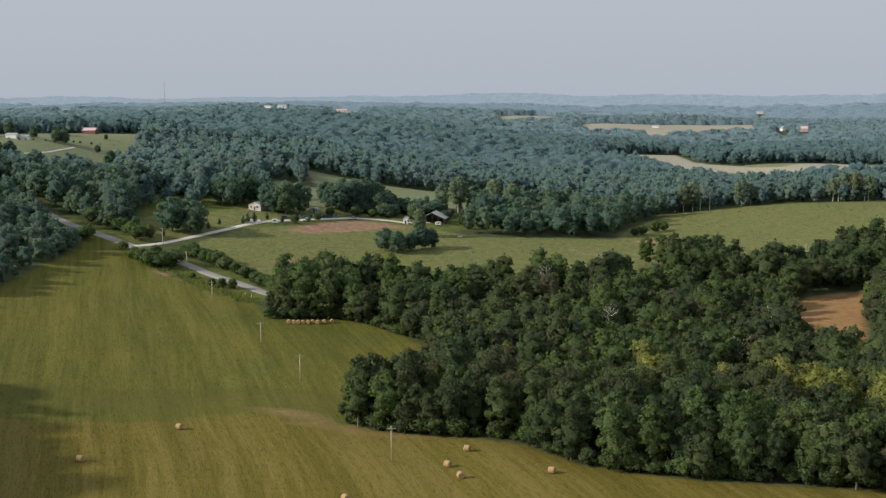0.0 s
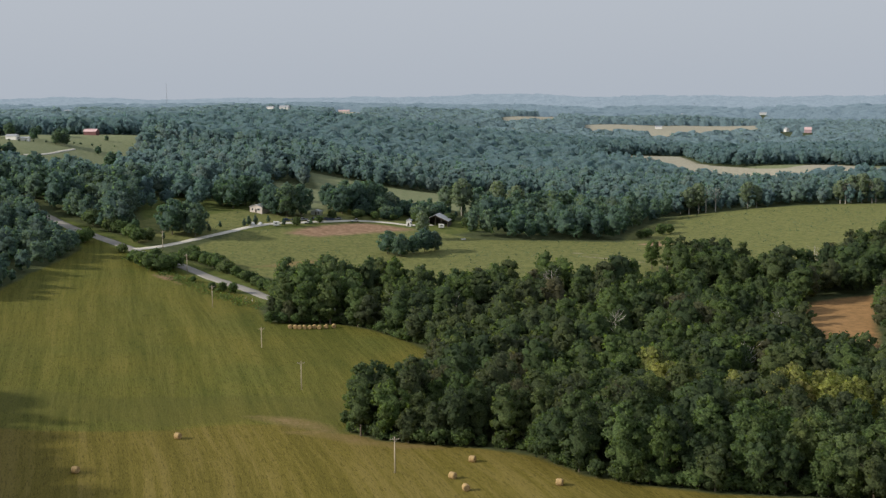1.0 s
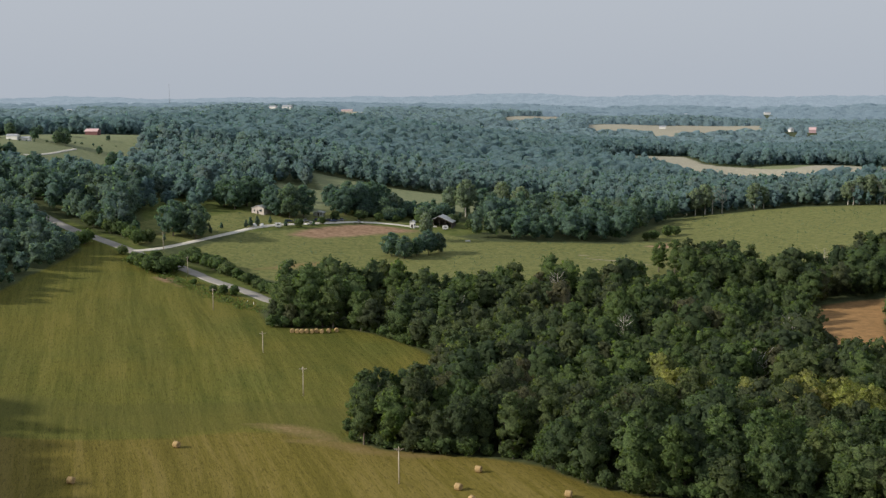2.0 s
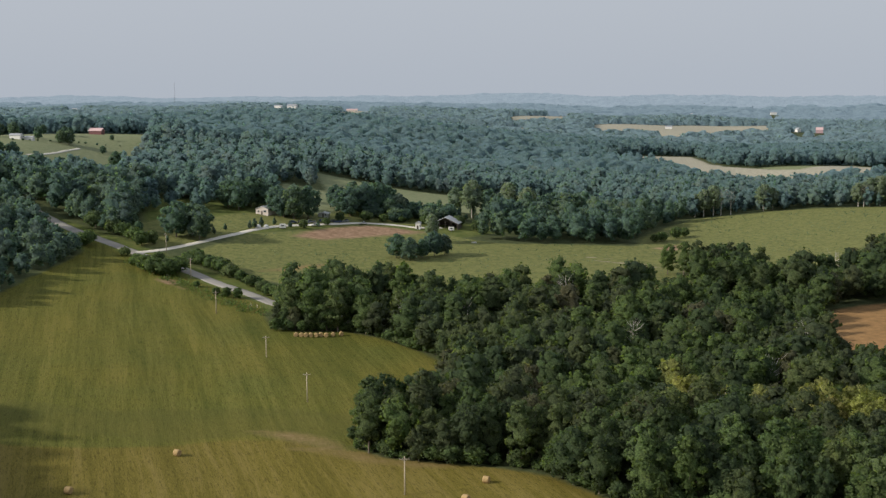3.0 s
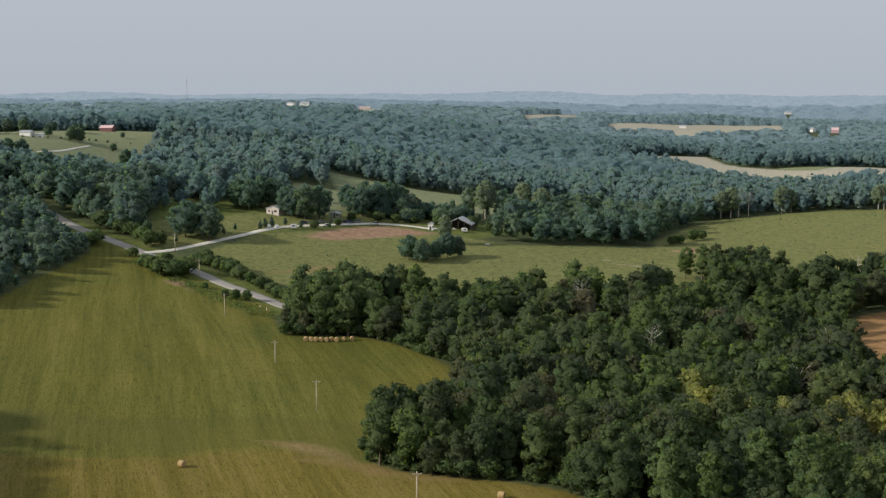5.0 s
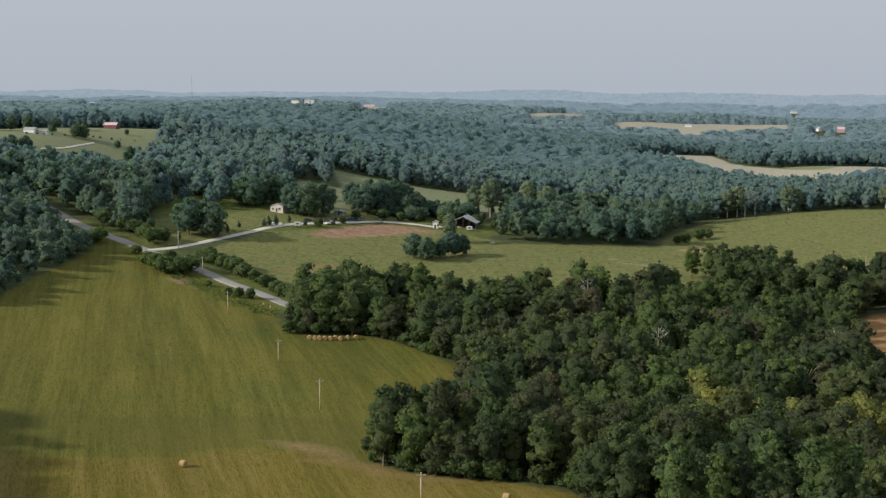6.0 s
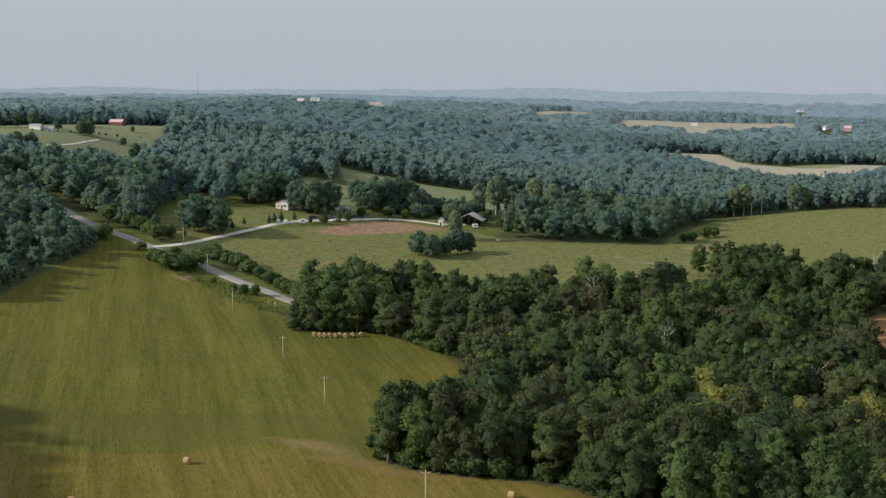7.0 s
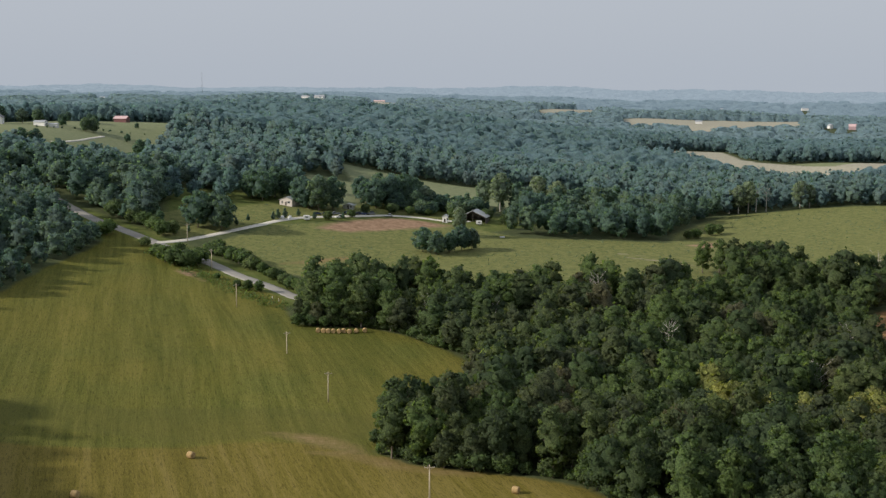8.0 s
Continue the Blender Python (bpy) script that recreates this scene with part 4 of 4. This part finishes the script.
for x, y, s in [(1.5, 439, 0.95), (43, 486, 1.05), (38, 300, 0.85), (-22, 452, 0.8), (70, 330, 0.85), (96, 372, 0.95), (120, 420, 1.0), (60, 420, 0.95), (176, 560, 1.0), (20, 330, 0.85), (174, 786, 1.1), (181, 788, 1.0), (289, 794, 1.0), (271, 794, 0.9)]:
    plant(dead, x, y, s, group="dead trees in the wood")

# ---- parts and small shapes ----
def part(name, bm, mat, parent, label=""):
    """A bmesh as one mesh object under a thing or a part."""
    me = bpy.data.meshes.new(name)
    bm.to_mesh(me)
    bm.free()
    me.materials.append(mat)
    ob = new(name, me)
    ob.parent = parent
    return tagged(ob, label)


def box(w, d, h, at=(0, 0, 0), bevel=0.0):
    """A box that stands on at, its edges rounded by bevel."""
    bm = bmesh.new()
    bmesh.ops.create_cube(bm, size=1.0)
    bmesh.ops.scale(bm, vec=(w, d, h), verts=bm.verts)
    bmesh.ops.translate(bm, vec=(at[0], at[1], at[2] + h / 2), verts=bm.verts)
    if bevel:
        bmesh.ops.bevel(bm, geom=bm.edges[:], offset=bevel, segments=2, affect="EDGES")
    return bm


def rod(r0, r1, length, at=(0, 0, 0), axis="Z", sides=10):
    """A tapered round rod that starts at at and runs along an axis."""
    bm = bmesh.new()
    bmesh.ops.create_cone(bm, cap_ends=True, segments=sides, radius1=r0, radius2=r1, depth=length)
    bmesh.ops.translate(bm, vec=(0, 0, length / 2), verts=bm.verts)
    turn = {"Z": Matrix(), "X": Matrix.Rotation(radians(90), 4, "Y"), "Y": Matrix.Rotation(radians(-90), 4, "X")}[axis]
    bmesh.ops.transform(bm, matrix=Matrix.Translation(at) @ turn, verts=bm.verts)
    for f in bm.faces:
        f.smooth = len(f.verts) == 4
    return bm


def prism(profile, depth, at=(0, 0, 0)):
    """A profile in x and z pushed along y by depth, centred on at."""
    bm = bmesh.new()
    a = [bm.verts.new((x + at[0], at[1] - depth / 2, z + at[2])) for x, z in profile]
    b = [bm.verts.new((x + at[0], at[1] + depth / 2, z + at[2])) for x, z in profile]
    bm.faces.new(a)
    bm.faces.new(b[::-1])
    for i in range(len(a)):
        j = (i + 1) % len(a)
        bm.faces.new((a[j], a[i], b[i], b[j]))
    bmesh.ops.recalc_face_normals(bm, faces=bm.faces)
    return bm


def thing(name, label, category, group=""):
    root = new(name)
    root.empty_display_size = 0.5
    return tagged(root, label, category, group)


def set_at(ob, x, y, turn=0.0, sink=0.0, size=1.0):
    ob.matrix_basis = pose(x, y, ground_z(x, y) - sink, 0, 0, turn) @ Matrix.Diagonal((size, size, size, 1))
    return ob


def copy_at(ob, x, y, turn=0.0, sink=0.0):
    return copy_thing(ob, pose(x, y, ground_z(x, y) - sink, 0, 0, turn))


# ---- hay bales ----
def bale_mesh(seed):
    """A round bale lying on its side along y: bulging, lumpy, with rolled-up rings on its ends."""
    rng = np.random.default_rng(seed)
    rings = [(-0.70, 0.0), (-0.735, 0.16), (-0.715, 0.24), (-0.745, 0.36), (-0.72, 0.46), (-0.745, 0.58), (-0.715, 0.68), (-0.66, 0.77), (-0.5, 0.80), (-0.25, 0.795),
             (0.0, 0.815), (0.25, 0.795), (0.5, 0.80), (0.66, 0.77), (0.715, 0.68), (0.745, 0.58), (0.72, 0.46), (0.745, 0.36), (0.715, 0.24), (0.735, 0.16), (0.70, 0.0)]
    bm = bmesh.new()
    rows = []
    for y, r in rings:
        if r == 0:
            rows.append([bm.verts.new((0, y, 0.76))])
            continue
        row = []
        for k in range(28):
            a = k * math.tau / 28
            q = r * (1 + rng.normal(0, 0.012))
            z = max(-0.73, q * math.sin(a))
            row.append(bm.verts.new((q * math.cos(a) * 1.03, y + rng.normal(0, 0.008), z + 0.76)))
        rows.append(row)
    for a, b in zip(rows, rows[1:]):
        for k in range(28):
            j = (k + 1) % 28
            q = [a[0], b[k], b[j]] if len(a) == 1 else ([a[k], a[j], b[0]] if len(b) == 1 else [a[k], a[j], b[j], b[k]])
            bm.faces.new(q)
    bmesh.ops.recalc_face_normals(bm, faces=bm.faces)
    for f in bm.faces:
        f.smooth = True
    me = bpy.data.meshes.new("hay_bale")
    bm.to_mesh(me)
    bm.free()
    me.materials.append(STRAW)
    return me


BALES = [bale_mesh(i) for i in range(3)]
for i, (x, y, a) in enumerate([(-73, 305, 62), (-90, 273, 75), (5, 287, 70), (0, 273, 55), (3, 264, 15), (25, 268, 70), (-23, 249, 40)]):
    set_at(tagged(new("hay_bale", BALES[i % 3]), "round straw-coloured hay bale lying in the mown meadow", "hay bale", "bales in the meadow"), x, y, a, 0.03, 1.06)
for i, (x, y, a) in enumerate([(-61.2, 440.2, 4), (-59.3, 440.3, -3), (-57.6, 440.3, 2), (-55.8, 440.6, 5), (-53.8, 440.9, -4), (-52.2, 442.2, 8), (-50.2, 441.6, 0), (-47.8, 443.2, -5), (-44.9, 444.6, 10)]):
    set_at(tagged(new("hay_bale", BALES[i % 3]), "tan round hay bale in a row along the trees", "hay bale", "row of bales by the trees"), x, y, a, 0.03, 1.04)

# ---- utility poles ----
def utility_pole():
    root = thing("utility_pole", "weathered wooden utility pole with a crossarm in the meadow", "utility pole", "utility poles")
    part("shaft", rod(0.18, 0.12, 9.6, (0, 0, -0.5)), POLE_WOOD, root)
    part("crossarm", box(2.3, 0.12, 0.14, (0, -0.17, 8.45), 0.015), POLE_WOOD, root)
    for s in (-1, 1):
        b = box(0.05, 0.03, 0.95, (0, -0.17, -0.475))
        bmesh.ops.rotate(b, cent=(0, 0, 0), matrix=Matrix.Rotation(radians(48 * s), 3, "Y"), verts=b.verts)
        bmesh.ops.translate(b, vec=(0.36 * s, 0, 8.15), verts=b.verts)
        part("brace", b, POLE_WOOD, root)
    for x in (-1.05, -0.45, 1.05):
        ins = part("insulator", rod(0.035, 0.03, 0.12, (x, -0.17, 8.59)), CERAMIC, root, "grey ceramic insulator")
        part("cap", rod(0.07, 0.045, 0.12, (x, -0.17, 8.69)), CERAMIC, ins)
    return root


pole = set_at(utility_pole(), -14, 278, 6)
for x, y, a in [(-46.8, 359, 14), (-67, 408, 20), (-97, 471, 24), (-143, 578, 35), (-121, 533, 30)]:
    copy_at(pole, x, y, a, 1.6 if y == 408 else 0.0)


def marker_post():
    root = thing("marker_post", "short white wooden post beside the road gate", "post", "posts by the road")
    part("shaft", box(0.16, 0.16, 1.3, (0, 0, -0.2), 0.02), WHITE_PAINT, root)
    part("cap", box(0.2, 0.2, 0.06, (0, 0, 1.1), 0.01), WHITE_PAINT, root)
    return root


# ---- buildings ----
def paint(name, c, rough=0.6, metal=0.0, spec=0.4):
    return plain_material(name, [(0.3, tuple(v * 0.86 for v in c)), (0.7, c)], 0.6, rough, spec, metal=metal, fine=6)


WHITE_PAINT = paint("white_paint", (0.80, 0.79, 0.76))
CREAM = paint("cream_siding", (0.62, 0.55, 0.50))
RED_PAINT = paint("red_barn_paint", (0.20, 0.085, 0.085))
# Barn red for the far plain, paled to paint in the haze.
HAZED_RED = paint("hazed_red_paint", (0.50, 0.35, 0.37))
ROOF_METAL = paint("galvanised_roof", (0.55, 0.56, 0.57), 0.45, 0.6)
ROOF_PINK = paint("faded_red_roof", (0.66, 0.46, 0.46), 0.6)
ROOF_SHINGLE = paint("grey_shingle", (0.26, 0.25, 0.25), 0.9)
DARK_TIMBER = paint("dark_timber", (0.10, 0.085, 0.07), 0.9)
GLASS = paint("window_glass", (0.05, 0.06, 0.07), 0.08, 0.0, 0.6)
TYRE = paint("tyre_rubber", (0.03, 0.03, 0.03), 0.9)
STEEL = paint("steel", (0.55, 0.56, 0.58), 0.35, 0.9)


def gable_roof(w, d, eave, rise, over=0.4, thick=0.18):
    """Two slabs that meet at a ridge along y."""
    x = w / 2 + over
    low = eave - over * rise / (w / 2)
    return prism([(-x, low), (0, eave + rise), (x, low), (x, low + thick), (0, eave + rise + thick * 1.15), (-x, low + thick)], d + 2 * over)


def building(name, label, category, w, d, eave, rise, wall_mat, roof_mat, windows=2, door=True, chimney=False):
    """A gabled building: the ridge runs along y, the front is towards -y, the long side towards +x and -x."""
    root = thing(name, label, category)
    body = part("wall", prism([(-w / 2, -1.0), (w / 2, -1.0), (w / 2, eave), (0, eave + rise - 0.02), (-w / 2, eave)], d), wall_mat, root)
    roof = part("roof", gable_roof(w, d, eave, rise), roof_mat, root)
    if chimney:
        part("chimney", box(0.7, 0.7, 1.8, (w * 0.15, d * 0.2, eave + rise * 0.5), 0.03), ROOF_SHINGLE, roof)
    for i in range(windows):
        x = (i + 0.5 - windows / 2) * w / (windows + 0.6)
        if door and abs(x) < 0.9:
            x += 1.6
        f = part("window", box(1.15, 0.10, 1.35, (x, -d / 2 - 0.04, eave * 0.36), 0.02), WHITE_PAINT, root)
        part("pane", box(0.92, 0.04, 1.1, (x, -d / 2 - 0.10, eave * 0.36 + 0.12)), GLASS, f)
    if door:
        dr = part("door", box(1.0, 0.08, 2.05, (0, -d / 2 - 0.05, 0.0), 0.02), DARK_TIMBER, root)
        part("handle", box(0.06, 0.08, 0.14, (0.38, -d / 2 - 0.12, 0.95), 0.01), STEEL, dr)
    return root


def pole_barn():
    """An open-fronted gabled shed on posts."""
    root = thing("barn", "open-fronted pole barn with a grey metal gable roof", "barn")
    w, d, eave, rise = 15.0, 11.0, 2.8, 3.4
    part("roof", gable_roof(w, d, eave, rise, 0.7, 0.2), ROOF_METAL, root)
    part("back_wall", prism([(-w / 2, -1), (w / 2, -1), (w / 2, eave), (0, eave + rise - 0.05), (-w / 2, eave)], 0.2, (0, d / 2 - 0.15, 0)), DARK_TIMBER, root)
    for s in (-1, 1):
        part("side_wall", box(0.2, d - 0.5, eave + 0.6, (s * (w / 2 - 0.12), 0, -1)), DARK_TIMBER, root)
    for x in (-7.3, -3.6, 0, 3.6, 7.3):
        part("post", box(0.25, 0.25, eave + 1 + (rise * (1 - abs(x) / 7.5)) * 0.9, (x, -d / 2 + 0.2, -1), 0.02), DARK_TIMBER, root)
    for s in (-1, 1):
        part("fascia", prism([(s * 0.05, eave + rise - 0.75), (s * 0.05, eave + rise - 0.1), (s * 7.5, eave - 0.1), (s * 7.5, eave - 0.6)], 0.12, (0, -d / 2, 0)), DARK_TIMBER, root)
    return root


set_at(building("house", "small cream farmhouse with a grey roof under trees", "house", 8.0, 8.5, 3.2, 1.4, CREAM, ROOF_METAL, 3, True, True), -110, 675, -22)
set_at(pole_barn(), -7, 694, -12)
set_at(building("shed", "tall narrow white shed beside the barn", "shed", 2.7, 3.0, 3.5, 0.7, WHITE_PAINT, ROOF_METAL, 1, True), -23.5, 680, -10)
set_at(building("shed", "low blue-grey shed behind the farmyard vehicles", "shed", 6.0, 4.0, 2.0, 0.8, STEEL, ROOF_METAL, 1, True), -78, 685, -10)


def camper(label, w, d, h, mat):
    """A box trailer or camper on two wheels, with a window and a drawbar."""
    root = thing("trailer", label, "trailer", "trailers of the farmyard")
    body = part("body", box(w, d, h, (0, 0, 0.5), 0.18), mat, root)
    part("window", box(w * 0.4, 0.05, h * 0.3, (0, -d / 2 - 0.01, 0.5 + h * 0.5)), GLASS, root)
    for s in (-1, 1):
        wh = part("wheel", rod(0.36, 0.36, 0.24, (0, s * (d / 2 - 0.1) - 0.12, 0.34), "Y", 14), TYRE, root)
        part("rim", rod(0.18, 0.18, 0.27, (0, s * (d / 2 - 0.1) - 0.135, 0.34), "Y", 10), STEEL, wh)
    part("drawbar", box(1.2, 0.1, 0.1, (w / 2 + 0.5, 0, 0.45)), STEEL, root)
    return root


set_at(camper("white camper trailer parked on the farmyard grass", 3.4, 2.3, 2.1, WHITE_PAINT), -95.5, 641, 8)
set_at(camper("white stock trailer parked in front of the barn", 3.2, 2.2, 1.9, WHITE_PAINT), -4.5, 682, 4)


def tarp_heap():
    bm = bmesh.new()
    bmesh.ops.create_icosphere(bm, subdivisions=3, radius=1.0)
    for v in bm.verts:
        k = 1 + 0.25 * noise.noise(v.co * 1.7) + 0.08 * noise.noise(v.co * 6)
        v.co = Vector((v.co.x * 1.7 * k, v.co.y * 1.3 * k, max(-0.1, v.co.z * 1.5 * k)))
    for f in bm.faces:
        f.smooth = True
    me = bpy.data.meshes.new("tarp_heap")
    bm.to_mesh(me)
    bm.free()
    me.materials.append(WHITE_PAINT)
    return tagged(new("tarp_heap", me), "heap under a white tarpaulin beside the lane", "heap", "white heaps by the lane")


heap = set_at(tarp_heap(), -108.5, 639.5, 30)
copy_at(heap, -104.5, 641, 110)


def car(label, body_mat, long=4.5, high=1.45, boxy=False):
    """A parked car: body, cabin glass, lamps, bumpers and four wheels; it faces +x."""
    root = thing("car", label, "car", "vehicles in the farmyard")
    l, w = long / 2, 0.86
    top = [(-l + 0.15, 0.95), (-l + 0.35, high), (l * 0.25, high), (l * 0.62, 0.98)] if not boxy else [(-l * 0.05, 1.0), (l * 0.0, high + 0.2), (l * 0.5, high + 0.2), (l * 0.72, 1.05)]
    low = prism([(-l, 0.42), (l, 0.42), (l, 0.80), (l * 0.6, 0.98), (-l, 1.0)], w * 2)
    bmesh.ops.bevel(low, geom=low.edges[:], offset=0.07, segments=2, affect="EDGES")
    part("body", low, body_mat, root)
    cab = part("cabin", prism([(x, z) for x, z in top][::-1], w * 1.72), GLASS, root, "dark window glass")
    part("roof", box(top[2][0] - top[1][0] + 0.1, w * 1.74, 0.07, ((top[1][0] + top[2][0]) / 2, 0, top[1][1] - 0.02), 0.02), body_mat, cab)
    for x in (-l * 0.62, l * 0.62):
        for s in (-1, 1):
            wh = part("wheel", rod(0.34, 0.34, 0.24, (x, s * 0.78 - 0.12, 0.33), "Y", 14), TYRE, root)
            part("rim", rod(0.2, 0.2, 0.26, (x, s * 0.78 - 0.13, 0.33), "Y", 10), STEEL, wh)
    for s in (-1, 1):
        part("headlight", box(0.06, 0.32, 0.14, (l - 0.01, s * 0.6, 0.64), 0.02), GLASS, root)
    part("bumper", box(0.12, w * 1.9, 0.16, (l - 0.02, 0, 0.40), 0.03), STEEL, root)
    return root


BLUE_CAR, GREY_CAR, DARK_CAR = paint("blue_car_paint", (0.06, 0.09, 0.16), 0.25), paint("grey_car_paint", (0.24, 0.26, 0.28), 0.25), paint("dark_car_paint", (0.03, 0.035, 0.04), 0.25)
blue = set_at(car("dark blue car parked under the farmyard trees", BLUE_CAR), -92, 657, 32)
dark = set_at(car("black car parked under the farmyard trees", DARK_CAR), -87.5, 660, 35)
grey = set_at(car("grey pickup truck parked in the farmyard", GREY_CAR, 5.2, 1.5, True), -83, 663.5, 215)
white = set_at(car("white pickup truck parked beside the gravel lane", WHITE_PAINT, 5.2, 1.5, True), -55, 676.5, 22)
copy_at(blue, -77, 670.5, 40)
copy_at(dark, -72, 672, 220)
copy_at(grey, -65, 677, 38)
copy_at(white, -80, 656, 35)
copy_at(blue, -69, 672, 200)

post = set_at(marker_post(), -86.5, 489.5, 40)
copy_at(post, -83.5, 487, 40)


def trough():
    root = thing("water_trough", "pale stone cattle trough in the pasture", "trough")
    part("base", box(2.6, 1.1, 0.15, (0, 0, -0.1), 0.03), CERAMIC, root)
    for y in (-0.5, 0.5):
        part("side", box(2.6, 0.1, 0.6, (0, y, 0.04), 0.02), WHITE_PAINT, root)
    for x in (-1.25, 1.25):
        part("end", box(0.1, 0.88, 0.6, (x, 0, 0.04), 0.02), WHITE_PAINT, root)
    return root


set_at(trough(), 8, 650, 12)

# ---- far farmsteads ----
set_at(building("farmhouse", "long white farmhouse on the far hill pasture", "house", 5.0, 10.0, 3.0, 1.2, WHITE_PAINT, ROOF_METAL, 1, True), -363, 972, 78)
set_at(building("farmhouse", "white gabled house on the far hill pasture", "house", 8.0, 9.0, 5.5, 3.0, WHITE_PAINT, ROOF_SHINGLE, 2, True), -394, 962, 10)
set_at(building("shed", "low white farm shed on the far hill", "shed", 4.0, 7.0, 2.4, 0.8, WHITE_PAINT, ROOF_METAL, 0, False), -353, 974, 84)
set_at(building("barn", "red barn with a faded pink roof on the hill", "barn", 7.0, 12.5, 3.6, 2.2, RED_PAINT, ROOF_PINK, 0, True), -340, 1112, 80)
for x, y, s in [(-352, 992, 0.6), (-376, 1000, 0.7), (-331, 985, 0.65), (-326, 990, 0.7), (-334, 994, 0.6), (-296, 985, 0.4), (-383, 985, 0.7), (-398, 975, 0.85)]:
    plant(oak_kinds[rng_t.integers(3)], x, y, s, group="trees of the hill farm")
for x, y in spline([(-356, 949), (-346, 975), (-335, 997), (-324, 1009), (-312, 1017), (-296, 1031)], 9.0):
    plant(scrub_kinds[rng_f.integers(2)], x + rng_f.normal(0, 1), y, rng_f.uniform(0.18, 0.4), group="hedge on the hill pasture")
for x, y, k in [(-318, 845, 0.75), (-326, 838, 0.7), (-277, 850, 0.9), (-285, 846, 0.8), (-262, 905, 0.8), (-345, 1050, 0.45), (-351, 1056, 0.5), (-308, 1052, 0.3), (-372, 1060, 0.5)]:
    plant(oak_kinds[rng_t.integers(3)], x, y, k, group="trees of the hill farm")
for (x, y), w, d, e, r, wall, roof, text, a in zip(
        FAR_SITES, (13, 10, 8, 11, 8, 9, 10, 9, 8), (26, 20, 13, 15, 10, 14, 20, 15, 30), (7, 5, 5, 6.5, 5, 5.5, 5, 4, 4), (4, 2.5, 3, 5, 3.5, 3, 2.5, 2, 2),
        (WHITE_PAINT, WHITE_PAINT, WHITE_PAINT, HAZED_RED, WHITE_PAINT, WHITE_PAINT, WHITE_PAINT, WHITE_PAINT, CREAM),
        (ROOF_METAL, ROOF_METAL, ROOF_METAL, ROOF_PINK, ROOF_METAL, ROOF_METAL, ROOF_METAL, ROOF_METAL, ROOF_PINK),
        ("big white farm building far off among woods", "white barn far off among woods", "white farmhouse far off on the plain", "red barn with a pink roof far off among trees",
         "small white house beside the far red barn", "white farmhouse far off on the plain", "long white barn far off on the plain", "white shed in a far straw field", "pale long shed beside a far field"),
        (80, 70, 85, 75, 20, 80, 85, 80, 85)):
    set_at(building("barn" if e > 6 else "farmhouse", text, "building", w, d, e, r, wall, roof, 0, False), x, y, a, -2.0)


MAST_STEEL = paint("dull_mast_steel", (0.30, 0.33, 0.36), 0.6)


def mast():
    root = thing("radio_mast", "slender lattice radio mast on the horizon", "mast")
    for k in range(3):
        a = k * math.tau / 3
        part("leg", rod(0.16, 0.12, 78, (0.9 * math.cos(a), 0.9 * math.sin(a), -2)), MAST_STEEL, root)
    for i in range(26):
        part("ring", rod(0.98, 0.98, 0.16, (0, 0, 1 + i * 3), sides=3), MAST_STEEL, root)
    part("antenna", rod(0.08, 0.05, 5, (0, 0, 76)), MAST_STEEL, root)
    return root


set_at(mast(), -842, 3500, 0)
